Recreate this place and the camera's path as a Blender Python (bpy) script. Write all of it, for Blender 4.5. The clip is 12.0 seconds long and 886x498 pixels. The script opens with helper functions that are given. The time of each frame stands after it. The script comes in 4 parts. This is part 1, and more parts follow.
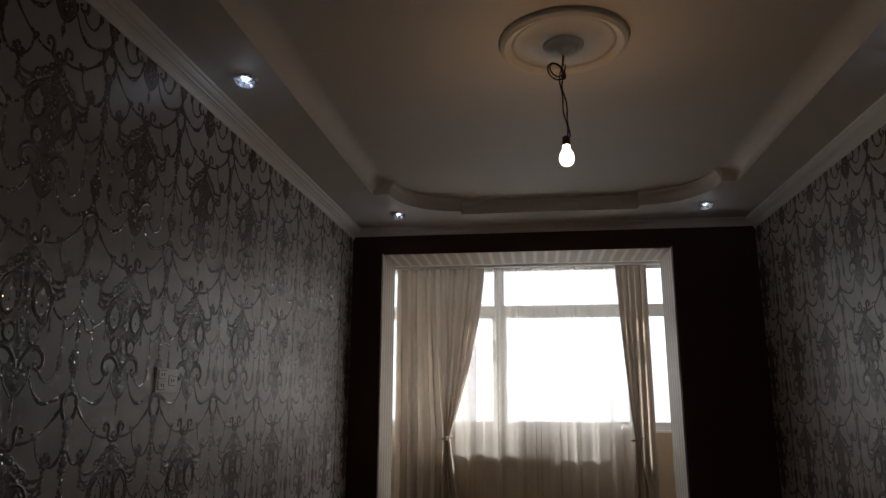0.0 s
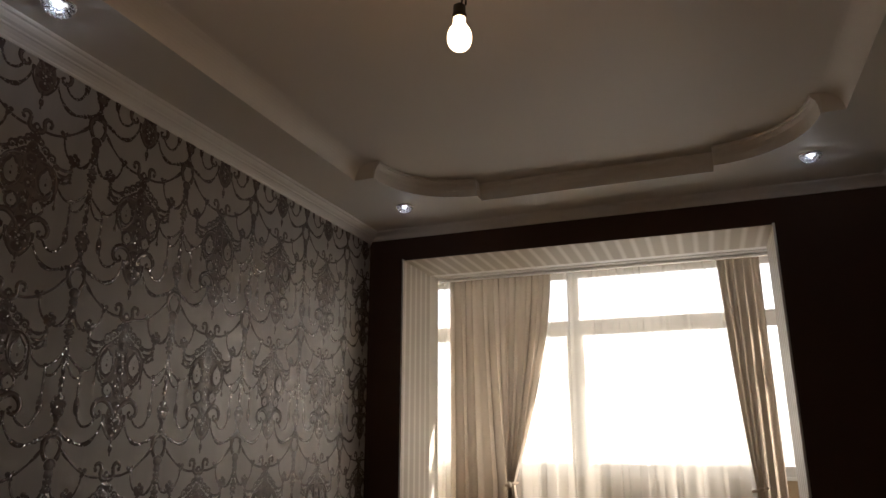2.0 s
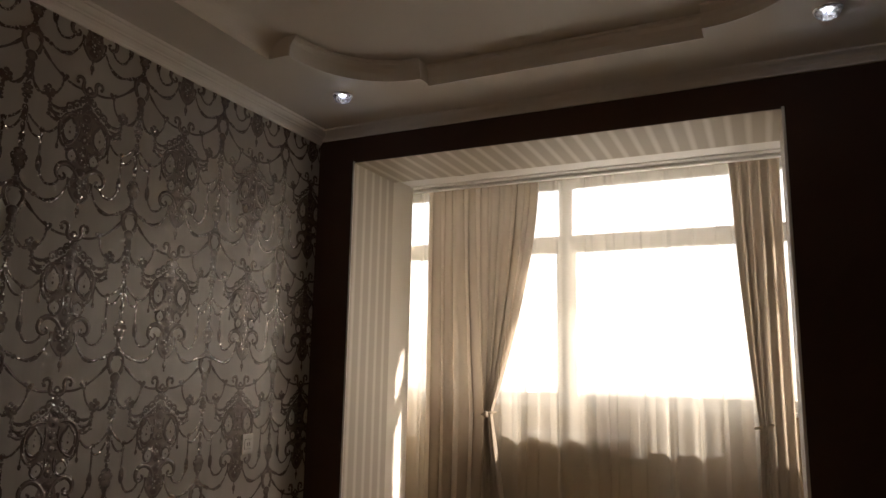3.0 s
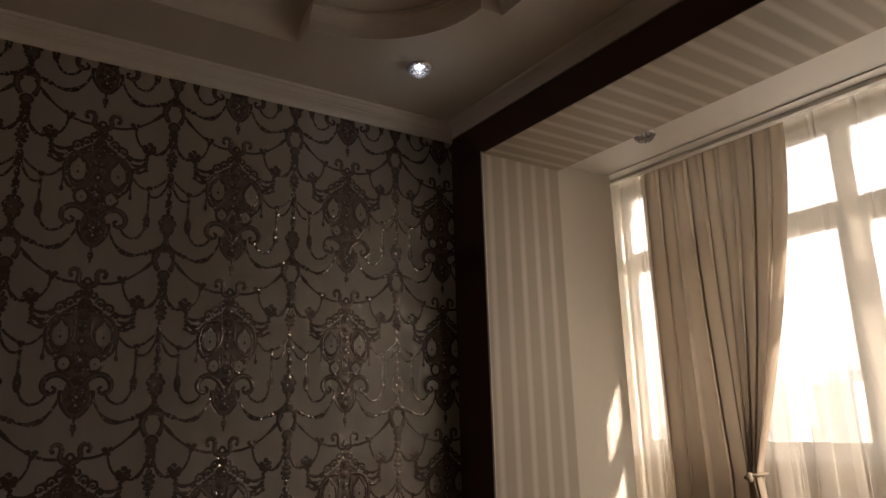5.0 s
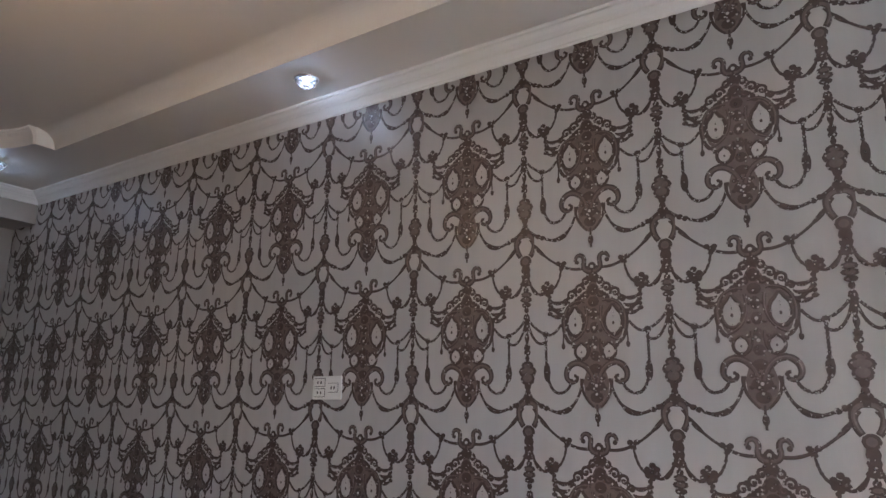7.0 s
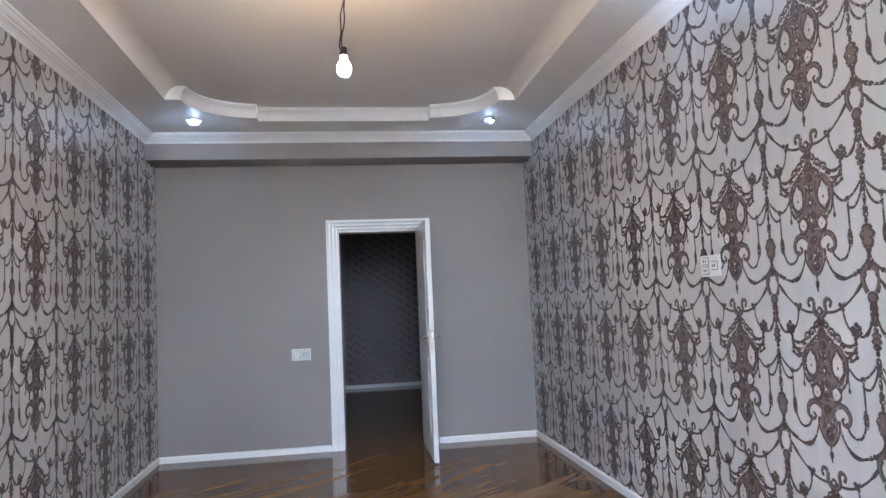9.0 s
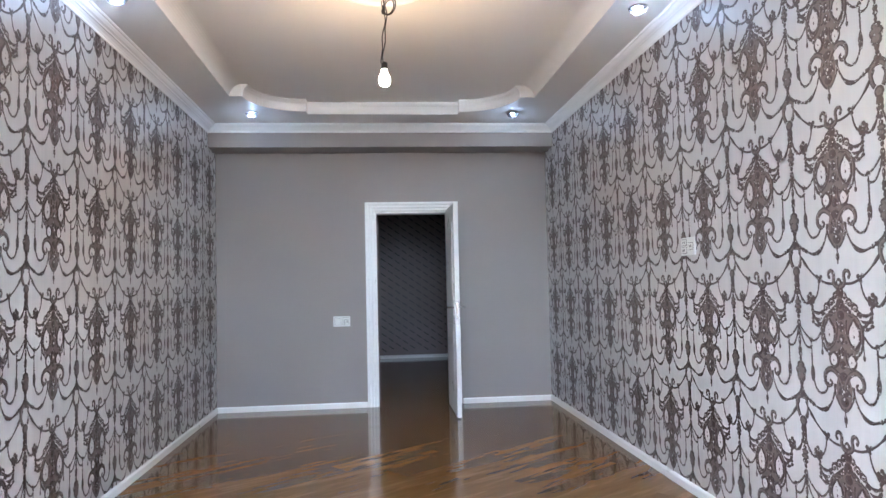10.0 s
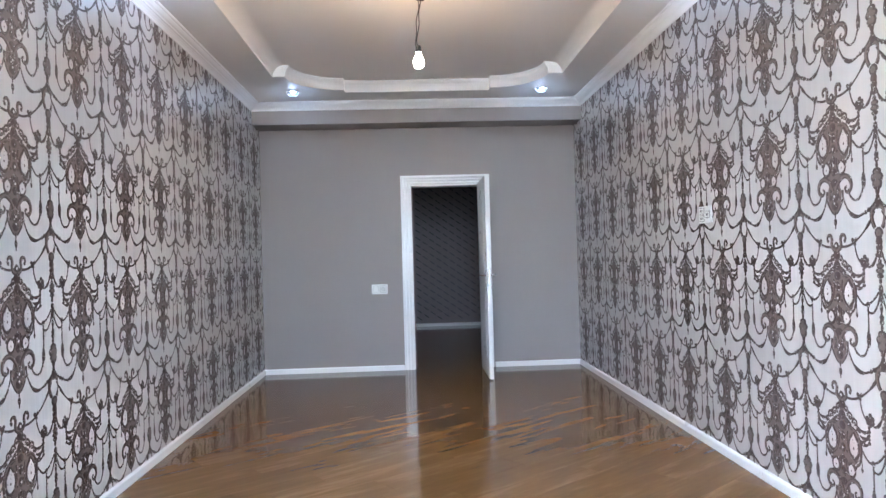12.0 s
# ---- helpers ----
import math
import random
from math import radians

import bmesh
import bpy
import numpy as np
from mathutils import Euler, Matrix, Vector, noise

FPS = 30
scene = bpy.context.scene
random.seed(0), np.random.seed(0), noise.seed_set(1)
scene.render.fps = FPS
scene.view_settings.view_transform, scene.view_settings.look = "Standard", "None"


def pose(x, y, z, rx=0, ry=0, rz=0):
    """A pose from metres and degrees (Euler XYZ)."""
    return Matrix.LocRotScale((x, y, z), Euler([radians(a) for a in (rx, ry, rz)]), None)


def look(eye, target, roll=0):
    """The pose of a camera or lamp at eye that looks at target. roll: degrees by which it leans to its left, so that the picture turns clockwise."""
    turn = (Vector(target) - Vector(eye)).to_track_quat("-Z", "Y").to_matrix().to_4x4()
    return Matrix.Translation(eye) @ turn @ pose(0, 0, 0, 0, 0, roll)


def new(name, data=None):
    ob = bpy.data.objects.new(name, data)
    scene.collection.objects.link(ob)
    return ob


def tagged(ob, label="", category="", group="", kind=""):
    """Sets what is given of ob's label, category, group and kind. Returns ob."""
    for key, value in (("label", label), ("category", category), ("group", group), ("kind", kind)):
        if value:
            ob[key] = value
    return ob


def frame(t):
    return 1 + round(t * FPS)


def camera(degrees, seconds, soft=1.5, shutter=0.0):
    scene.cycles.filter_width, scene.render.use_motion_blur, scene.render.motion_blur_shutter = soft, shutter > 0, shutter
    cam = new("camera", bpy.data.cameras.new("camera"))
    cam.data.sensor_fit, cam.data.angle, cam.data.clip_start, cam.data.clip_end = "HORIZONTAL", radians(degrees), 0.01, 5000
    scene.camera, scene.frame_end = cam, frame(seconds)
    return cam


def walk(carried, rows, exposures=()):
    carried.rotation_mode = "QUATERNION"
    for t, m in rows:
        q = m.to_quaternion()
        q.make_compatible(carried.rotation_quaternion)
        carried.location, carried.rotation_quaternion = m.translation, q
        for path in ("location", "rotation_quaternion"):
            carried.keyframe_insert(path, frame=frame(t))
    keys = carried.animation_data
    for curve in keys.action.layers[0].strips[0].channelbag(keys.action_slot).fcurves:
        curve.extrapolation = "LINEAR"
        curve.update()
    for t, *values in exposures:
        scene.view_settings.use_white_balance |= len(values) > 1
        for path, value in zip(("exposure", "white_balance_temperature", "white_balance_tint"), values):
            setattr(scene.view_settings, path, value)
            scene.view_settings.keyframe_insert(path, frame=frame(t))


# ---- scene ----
cam = camera(66.1, 12.0)
PATH = [
    (0, (1.601, 0.475, 1.354), (1.34, 2.408, 1.792), 0.2),
    (0.5, (1.726, 0.782, 1.372), (1.491, 2.729, 1.762), -0.9),
    (1, (1.893, 1.111, 1.388), (1.466, 2.994, 1.907), -0.4),
    (1.5, (2.051, 1.463, 1.379), (1.505, 3.305, 1.936), -2.9),
    (2, (2.291, 1.842, 1.373), (1.603, 3.642, 1.906), 0.0),
    (2.5, (2.437, 2.267, 1.392), (1.716, 4.086, 1.805), 1.0),
    (2.7, (2.512, 2.439, 1.382), (1.756, 4.253, 1.751), 0.7),
    (4.3, (2.861, 3.759, 1.293), (1.488, 5.19, 1.549), 0.8),
    (4.5, (2.85, 3.91, 1.293), (1.391, 5.239, 1.619), -0.9),
    (5, (2.866, 4.3, 1.342), (1.252, 5.383, 1.815), -1.5),
    (5.5, (2.834, 4.765, 1.319), (0.967, 5.221, 1.872), -1.2),
    (6, (2.681, 5.063, 1.296), (0.773, 5.053, 1.894), -1.0),
    (6.3, (2.622, 5.216, 1.317), (0.721, 4.96, 1.883), -1.6),
    (6.5, (2.557, 5.346, 1.348), (0.711, 4.761, 1.846), 0.4),
    (7, (2.343, 5.502, 1.355), (0.726, 4.416, 1.811), 0.6),
    (7.3, (2.218, 5.577, 1.378), (0.825, 4.213, 1.824), -0.8),
    (7.5, (2.124, 5.612, 1.392), (0.935, 4.058, 1.805), -1.1),
    (7.7, (2.056, 5.65, 1.392), (1.11, 3.934, 1.788), -0.5),
    (9.3, (1.788, 6.643, 1.277), (1.545, 4.662, 1.411), -1.4),
    (9.5, (1.799, 6.783, 1.248), (1.585, 4.799, 1.379), -0.4),
    (10, (1.823, 7.128, 1.259), (1.628, 5.14, 1.359), -1.3),
    (10.5, (1.778, 7.35, 1.26), (1.645, 5.356, 1.351), -0.8),
    (11, (1.814, 7.472, 1.27), (1.763, 5.474, 1.351), -1.3),
    (11.5, (1.865, 7.459, 1.252), (1.703, 5.466, 1.297), -1.6),
    (12, (1.838, 7.451, 1.229), (1.744, 5.453, 1.25), -1.6),
]
walk(cam, [(t, look(eye, target, roll)) for t, eye, target, roll in PATH],
     exposures=[(0, 1.1, 5850, 12.5), (1, 1.1, 6200, 13.5), (2, 1.75, 6650, 14.5), (2.7, 1.8, 6950, 15), (4.3, 0.92, 7250, 17), (4.6, 0.92, 7450, 18), (5, 1.2, 7500, 20),
                (5.5, 2.25, 7000, 19), (6, 2.95, 6200, 16), (6.5, 3.65, 5450, 12), (7.0, 3.85, 5200, 11), (7.5, 4.1, 4950, 10), (9.3, 5.0, 4800, 7), (12, 5.15, 4780, 7)])

# ---- world, sun, sky ----
SUN_DIR = Vector((-1.0, -0.247, -0.437)).normalized()
world = bpy.data.worlds.new("sky_world")
scene.world = world
world.use_nodes = True
wt = world.node_tree
sky = wt.nodes.new("ShaderNodeTexSky")
sky.sky_type = "NISHITA"
sky.sun_disc = False
sky.dust_density, sky.air_density, sky.ozone_density = 5.5, 0.7, 0.4
sky.sun_elevation = math.asin(-SUN_DIR.z)
sky.sun_rotation = math.atan2(-SUN_DIR.x, -SUN_DIR.y)
wt.links.new(sky.outputs[0], wt.nodes["Background"].inputs[0])
wt.nodes["Background"].inputs[1].default_value = 0.12
# white morning haze over the whole sky
haze = wt.nodes.new("ShaderNodeBackground")
haze.inputs[0].default_value, haze.inputs[1].default_value = (1.0, 0.965, 0.90, 1), 0.55
both = wt.nodes.new("ShaderNodeAddShader")
wt.links.new(wt.nodes["Background"].outputs[0], both.inputs[0])
wt.links.new(haze.outputs[0], both.inputs[1])
wt.links.new(both.outputs[0], wt.nodes["World Output"].inputs[0])

sun = new("sun", bpy.data.lights.new("sun", "SUN"))
sun.data.energy, sun.data.angle, sun.data.color = 4.5, radians(0.5), (1.0, 0.93, 0.82)
sun.matrix_world = look((0, 0, 0), SUN_DIR)


def lamp_point(name, place, watts, radius, color):
    d = bpy.data.lights.new(name, "POINT")
    d.energy, d.shadow_soft_size, d.color = watts, radius, color
    ob = new(name, d)
    ob.location = place
    return ob


# the window opening, through which the sky lights the room
skylight = new("window_portal", bpy.data.lights.new("window_portal", "AREA"))
skylight.data.shape, skylight.data.size, skylight.data.size_y = "RECTANGLE", 4.7, 1.81
skylight.data.cycles.is_portal = True
skylight.matrix_world = look((2.09, 8.0, 1.955), (2.09, 0.0, 1.955))

# ---- materials ----


def material(name, color, rough=0.5, metal=0.0, vary=0.12, scale=3.0, fine=60.0, bump=0.1, spec=0.5, second=None):
    """A painted or plain surface with a broad and a fine variation."""
    m = bpy.data.materials.new(name)
    m.use_nodes = True
    nt = m.node_tree
    p = nt.nodes["Principled BSDF"]
    co = nt.nodes.new("ShaderNodeTexCoord")
    n1, n2 = nt.nodes.new("ShaderNodeTexNoise"), nt.nodes.new("ShaderNodeTexNoise")
    n1.inputs["Scale"].default_value, n1.inputs["Detail"].default_value = scale, 5
    n2.inputs["Scale"].default_value, n2.inputs["Detail"].default_value = fine, 3
    nt.links.new(co.outputs["Object"], n1.inputs["Vector"])
    nt.links.new(co.outputs["Object"], n2.inputs["Vector"])
    ramp = nt.nodes.new("ShaderNodeMix")
    ramp.data_type = "RGBA"
    lo = [c * (1 - vary) for c in color]
    hi = [min(1, c * (1 + vary)) for c in (second or color)]
    ramp.inputs[6].default_value, ramp.inputs[7].default_value = (*lo, 1), (*hi, 1)
    mixf = nt.nodes.new("ShaderNodeMath")
    mixf.operation = "MULTIPLY_ADD"
    mixf.inputs[1].default_value, mixf.inputs[2].default_value = 0.35, 0.0
    add = nt.nodes.new("ShaderNodeMath")
    add.operation = "MULTIPLY_ADD"
    add.inputs[1].default_value = 0.65
    nt.links.new(n2.outputs["Fac"], mixf.inputs[0])
    nt.links.new(n1.outputs["Fac"], add.inputs[0])
    nt.links.new(mixf.outputs[0], add.inputs[2])
    nt.links.new(add.outputs[0], ramp.inputs[0])
    nt.links.new(ramp.outputs[2], p.inputs["Base Color"])
    rr = nt.nodes.new("ShaderNodeMapRange")
    rr.inputs[3].default_value, rr.inputs[4].default_value = max(0.02, rough - 0.08), min(1, rough + 0.08)
    nt.links.new(n1.outputs["Fac"], rr.inputs[0])
    nt.links.new(rr.outputs[0], p.inputs["Roughness"])
    p.inputs["Metallic"].default_value = metal
    p.inputs["Specular IOR Level"].default_value = spec
    if bump:
        b = nt.nodes.new("ShaderNodeBump")
        b.inputs["Strength"].default_value, b.inputs["Distance"].default_value = bump, 0.002
        nt.links.new(n2.outputs["Fac"], b.inputs["Height"])
        nt.links.new(b.outputs[0], p.inputs["Normal"])
    return m


def glow(name, color, strength):
    m = bpy.data.materials.new(name)
    m.use_nodes = True
    p = m.node_tree.nodes["Principled BSDF"]
    p.inputs["Base Color"].default_value = (*color, 1)
    p.inputs["Emission Color"].default_value = (*color, 1)
    p.inputs["Emission Strength"].default_value = strength
    return m


def flock(m, color, spread):
    """A fine nap on the paper, which shines back towards the light."""
    nt = m.node_tree
    nap, both = nt.nodes.new("ShaderNodeBsdfSheen"), nt.nodes.new("ShaderNodeAddShader")
    nap.distribution = "ASHIKHMIN"
    nap.inputs["Color"].default_value, nap.inputs["Roughness"].default_value = (*color, 1), spread
    nt.links.new(nt.nodes["Principled BSDF"].outputs[0], both.inputs[0])
    nt.links.new(nap.outputs[0], both.inputs[1])
    nt.links.new(both.outputs[0], nt.nodes["Material Output"].inputs[0])


def ridges(m):
    """Fine upright embossing, which breaks the gloss into streaks."""
    nt = m.node_tree
    p = nt.nodes["Principled BSDF"]
    co, mp = nt.nodes.new("ShaderNodeTexCoord"), nt.nodes.new("ShaderNodeMapping")
    mp.inputs["Scale"].default_value = (42, 42, 0.5)
    ns, b = nt.nodes.new("ShaderNodeTexNoise"), nt.nodes.new("ShaderNodeBump")
    ns.inputs["Scale"].default_value, ns.inputs["Detail"].default_value = 1.0, 2
    b.inputs["Strength"].default_value, b.inputs["Distance"].default_value = 0.5, 0.004
    nt.links.new(co.outputs["Object"], mp.inputs[0])
    nt.links.new(mp.outputs[0], ns.inputs["Vector"])
    nt.links.new(ns.outputs["Fac"], b.inputs["Height"])
    nt.links.new(p.inputs["Normal"].links[0].from_socket, b.inputs["Normal"])
    nt.links.new(b.outputs[0], p.inputs["Normal"])


def wallpaper_ground():
    """Cream satin wallpaper with soft upright streaks and a pearly gloss."""
    m = material("wallpaper_ground", (0.215, 0.20, 0.187), 0.38, 0, 0.06, 2.0, 220, 0.12, 0.55)
    nt = m.node_tree
    p = nt.nodes["Principled BSDF"]
    co = nt.nodes.new("ShaderNodeTexCoord")
    mp = nt.nodes.new("ShaderNodeMapping")
    mp.inputs["Scale"].default_value = (15, 15, 0.25)
    ns = nt.nodes.new("ShaderNodeTexNoise")
    ns.inputs["Scale"].default_value, ns.inputs["Detail"].default_value = 1.0, 3
    nt.links.new(co.outputs["Object"], mp.inputs[0])
    nt.links.new(mp.outputs[0], ns.inputs["Vector"])
    old = p.inputs["Base Color"].links[0].from_socket
    mx = nt.nodes.new("ShaderNodeMix")
    mx.data_type, mx.blend_type = "RGBA", "MULTIPLY"
    mx.inputs[0].default_value = 1
    r = nt.nodes.new("ShaderNodeMapRange")
    r.inputs[1].default_value, r.inputs[2].default_value = 0.3, 0.7
    r.inputs[3].default_value, r.inputs[4].default_value = 0.84, 1.06
    nt.links.new(ns.outputs["Fac"], r.inputs[0])
    nt.links.new(old, mx.inputs[6])
    nt.links.new(r.outputs[0], mx.inputs[7])
    nt.links.new(mx.outputs[2], p.inputs["Base Color"])
    flock(m, (0.36, 0.352, 0.345), 0.8)
    ridges(m)
    return m


def wallpaper_print():
    """Brown-mauve print with tiny glitter grains."""
    m = material("wallpaper_print", (0.044, 0.026, 0.020), 0.38, 0, 0.25, 25, 90, 0.2, 0.6, (0.070, 0.044, 0.036))
    nt = m.node_tree
    p = nt.nodes["Principled BSDF"]
    co = nt.nodes.new("ShaderNodeTexCoord")
    v = nt.nodes.new("ShaderNodeTexVoronoi")
    v.inputs["Scale"].default_value = 170
    r = nt.nodes.new("ShaderNodeMapRange")
    r.inputs[1].default_value, r.inputs[2].default_value = 0.955, 0.965
    sep = nt.nodes.new("ShaderNodeSeparateColor")
    nt.links.new(co.outputs["Object"], v.inputs["Vector"])
    nt.links.new(v.outputs["Color"], sep.inputs[0])
    nt.links.new(sep.outputs[0], r.inputs[0])
    nt.links.new(r.outputs[0], p.inputs["Metallic"])
    mx = nt.nodes.new("ShaderNodeMix")
    mx.data_type = "RGBA"
    mx.inputs[7].default_value = (0.55, 0.52, 0.5, 1)
    nt.links.new(r.outputs[0], mx.inputs[0])
    nt.links.new(p.inputs["Base Color"].links[0].from_socket, mx.inputs[6])
    nt.links.new(mx.outputs[2], p.inputs["Base Color"])
    return m


def striped_paper():
    """Beige wallpaper with pale satin stripes, for the deep window reveal."""
    m = material("striped_paper", (0.46, 0.415, 0.345), 0.42, 0, 0.05, 3, 200, 0.08)
    nt = m.node_tree
    p = nt.nodes["Principled BSDF"]
    co = nt.nodes.new("ShaderNodeNewGeometry")
    sx = nt.nodes.new("ShaderNodeSeparateXYZ")
    nt.links.new(co.outputs["Position"], sx.inputs[0])
    # stripes run across the soffit and upright on the sides
    sn = nt.nodes.new("ShaderNodeSeparateXYZ")
    nt.links.new(co.outputs["Normal"], sn.inputs[0])
    ads = []
    for pos, nor in ((0, 2), (1, 0)):
        ab, mu = nt.nodes.new("ShaderNodeMath"), nt.nodes.new("ShaderNodeMath")
        ab.operation, mu.operation = "ABSOLUTE", "MULTIPLY"
        nt.links.new(sn.outputs[nor], ab.inputs[0])
        nt.links.new(ab.outputs[0], mu.inputs[0])
        nt.links.new(sx.outputs[pos], mu.inputs[1])
        ads.append(mu)
    ad = nt.nodes.new("ShaderNodeMath")
    ad.operation = "ADD"
    nt.links.new(ads[0].outputs[0], ad.inputs[0])
    nt.links.new(ads[1].outputs[0], ad.inputs[1])
    cb = nt.nodes.new("ShaderNodeCombineXYZ")
    nt.links.new(ad.outputs[0], cb.inputs[0])
    w = nt.nodes.new("ShaderNodeTexWave")
    w.inputs["Scale"].default_value = 3.2
    nt.links.new(cb.outputs[0], w.inputs[0])
    rp = nt.nodes.new("ShaderNodeMapRange")
    rp.inputs[1].default_value, rp.inputs[2].default_value = 0.55, 1.0
    nt.links.new(w.outputs["Fac"], rp.inputs[0])
    mx = nt.nodes.new("ShaderNodeMix")
    mx.data_type = "RGBA"
    mx.inputs[7].default_value = (0.62, 0.58, 0.51, 1)
    nt.links.new(rp.outputs[0], mx.inputs[0])
    nt.links.new(p.inputs["Base Color"].links[0].from_socket, mx.inputs[6])
    nt.links.new(mx.outputs[2], p.inputs["Base Color"])
    rg = nt.nodes.new("ShaderNodeMapRange")
    rg.inputs[3].default_value, rg.inputs[4].default_value = 0.60, 0.34
    nt.links.new(rp.outputs[0], rg.inputs[0])
    nt.links.new(rg.outputs[0], p.inputs["Roughness"])
    return m


def cloth(name, color, see, through_light, weave):
    """Fabric: partly clear (see), partly glowing with light from behind (through_light)."""
    m = material(name, color, 0.8, 0, 0.08, 6, weave, 0.35, 0.2)
    nt = m.node_tree
    p = nt.nodes["Principled BSDF"]
    out = nt.nodes["Material Output"]
    tl = nt.nodes.new("ShaderNodeBsdfTranslucent")
    nt.links.new(p.inputs["Base Color"].links[0].from_socket, tl.inputs[0])
    mx = nt.nodes.new("ShaderNodeMixShader")
    mx.inputs[0].default_value = through_light
    nt.links.new(p.outputs[0], mx.inputs[1])
    nt.links.new(tl.outputs[0], mx.inputs[2])
    last = mx
    if see:
        tp = nt.nodes.new("ShaderNodeBsdfTransparent")
        m2 = nt.nodes.new("ShaderNodeMixShader")
        m2.inputs[0].default_value = see
        nt.links.new(mx.outputs[0], m2.inputs[1])
        nt.links.new(tp.outputs[0], m2.inputs[2])
        last = m2
    nt.links.new(last.outputs[0], out.inputs[0])
    return m


def laminate():
    """Lacquered brown laminate: long grain, lighter figure, each board its own tone."""
    m = bpy.data.materials.new("laminate")
    m.use_nodes = True
    nt = m.node_tree
    p = nt.nodes["Principled BSDF"]
    co = nt.nodes.new("ShaderNodeTexCoord")
    oi = nt.nodes.new("ShaderNodeObjectInfo")
    sh = nt.nodes.new("ShaderNodeVectorMath")
    sh.operation = "MULTIPLY_ADD"
    cmb = nt.nodes.new("ShaderNodeCombineXYZ")
    for i in range(3):
        nt.links.new(oi.outputs["Random"], cmb.inputs[i])
    sh.inputs[1].default_value = (37, 19, 11)
    nt.links.new(cmb.outputs[0], sh.inputs[0])
    nt.links.new(co.outputs["Object"], sh.inputs[2])
    mp = nt.nodes.new("ShaderNodeMapping")
    mp.inputs["Scale"].default_value = (0.6, 4.2, 1)
    nt.links.new(sh.outputs[0], mp.inputs[0])
    n1, n2 = nt.nodes.new("ShaderNodeTexNoise"), nt.nodes.new("ShaderNodeTexNoise")
    n1.inputs["Scale"].default_value, n1.inputs["Detail"].default_value, n1.inputs["Distortion"].default_value = 1.6, 6, 0.6
    n2.inputs["Scale"].default_value, n2.inputs["Detail"].default_value = 9, 4
    nt.links.new(mp.outputs[0], n1.inputs["Vector"])
    nt.links.new(mp.outputs[0], n2.inputs["Vector"])
    cr = nt.nodes.new("ShaderNodeValToRGB")
    e = cr.color_ramp.elements
    e[0].position, e[0].color = 0.22, (0.135, 0.070, 0.026, 1)
    e[1].position, e[1].color = 0.80, (0.345, 0.20, 0.08, 1)
    k = cr.color_ramp.elements.new(0.52)
    k.color = (0.19, 0.102, 0.036, 1)
    mixn = nt.nodes.new("ShaderNodeMath")
    mixn.operation = "MULTIPLY_ADD"
    mixn.inputs[1].default_value = 0.3
    nt.links.new(n2.outputs["Fac"], mixn.inputs[0])
    m3 = nt.nodes.new("ShaderNodeMath")
    m3.operation = "MULTIPLY"
    m3.inputs[1].default_value = 0.7
    nt.links.new(n1.outputs["Fac"], m3.inputs[0])
    nt.links.new(m3.outputs[0], mixn.inputs[2])
    ofs = nt.nodes.new("ShaderNodeMath")
    ofs.operation = "MULTIPLY_ADD"
    ofs.inputs[1].default_value = 0.10
    nt.links.new(oi.outputs["Random"], ofs.inputs[0])
    sub = nt.nodes.new("ShaderNodeMath")
    sub.operation = "SUBTRACT"
    sub.inputs[1].default_value = 0.06
    nt.links.new(mixn.outputs[0], sub.inputs[0])
    nt.links.new(sub.outputs[0], ofs.inputs[2])
    nt.links.new(ofs.outputs[0], cr.inputs[0])
    nt.links.new(cr.outputs[0], p.inputs["Base Color"])
    rr = nt.nodes.new("ShaderNodeMapRange")
    rr.inputs[3].default_value, rr.inputs[4].default_value = 0.05, 0.14
    nt.links.new(n1.outputs["Fac"], rr.inputs[0])
    nt.links.new(rr.outputs[0], p.inputs["Roughness"])
    p.inputs["Specular IOR Level"].default_value = 0.42
    b = nt.nodes.new("ShaderNodeBump")
    b.inputs["Strength"].default_value, b.inputs["Distance"].default_value = 0.06, 0.001
    nt.links.new(n2.outputs["Fac"], b.inputs["Height"])
    nt.links.new(b.outputs[0], p.inputs["Normal"])
    return m


def clear(name, color, rough, ior=1.45):
    m = bpy.data.materials.new(name)
    m.use_nodes = True
    p = m.node_tree.nodes["Principled BSDF"]
    p.inputs["Base Color"].default_value = (*color, 1)
    p.inputs["Roughness"].default_value = rough
    p.inputs["IOR"].default_value = ior
    p.inputs["Transmission Weight"].default_value = 1.0
    return m


PAPER, PRINT, STRIPES = wallpaper_ground(), wallpaper_print(), striped_paper()
CEIL = material("ceiling_paint", (0.78, 0.765, 0.735), 0.6, 0, 0.03, 1.2, 90, 0.05)
PLASTER = material("white_plaster", (0.82, 0.815, 0.80), 0.45, 0, 0.04, 4, 120, 0.06)
GREY = material("grey_wall_paint", (0.305, 0.272, 0.252), 0.55, 0, 0.05, 1.4, 130, 0.12)
BROWN = material("brown_wallpaper", (0.075, 0.042, 0.03), 0.7, 0, 0.15, 3, 120, 0.15, 0.2)
ALCOVE = material("cream_paint", (0.70, 0.66, 0.59), 0.55, 0, 0.04, 2, 110, 0.06)
PARAPET = material("tan_paint", (0.42, 0.32, 0.21), 0.6, 0, 0.08, 2, 110, 0.08)
WHITE = material("white_lacquer", (0.80, 0.80, 0.79), 0.3, 0, 0.03, 5, 60, 0.03)
PLASTIC = material("white_plastic", (0.76, 0.76, 0.74), 0.35, 0, 0.03, 30, 200, 0.02)
SLOT = material("dark_slot", (0.03, 0.03, 0.03), 0.6, 0, 0.2, 30, 200, 0.0)
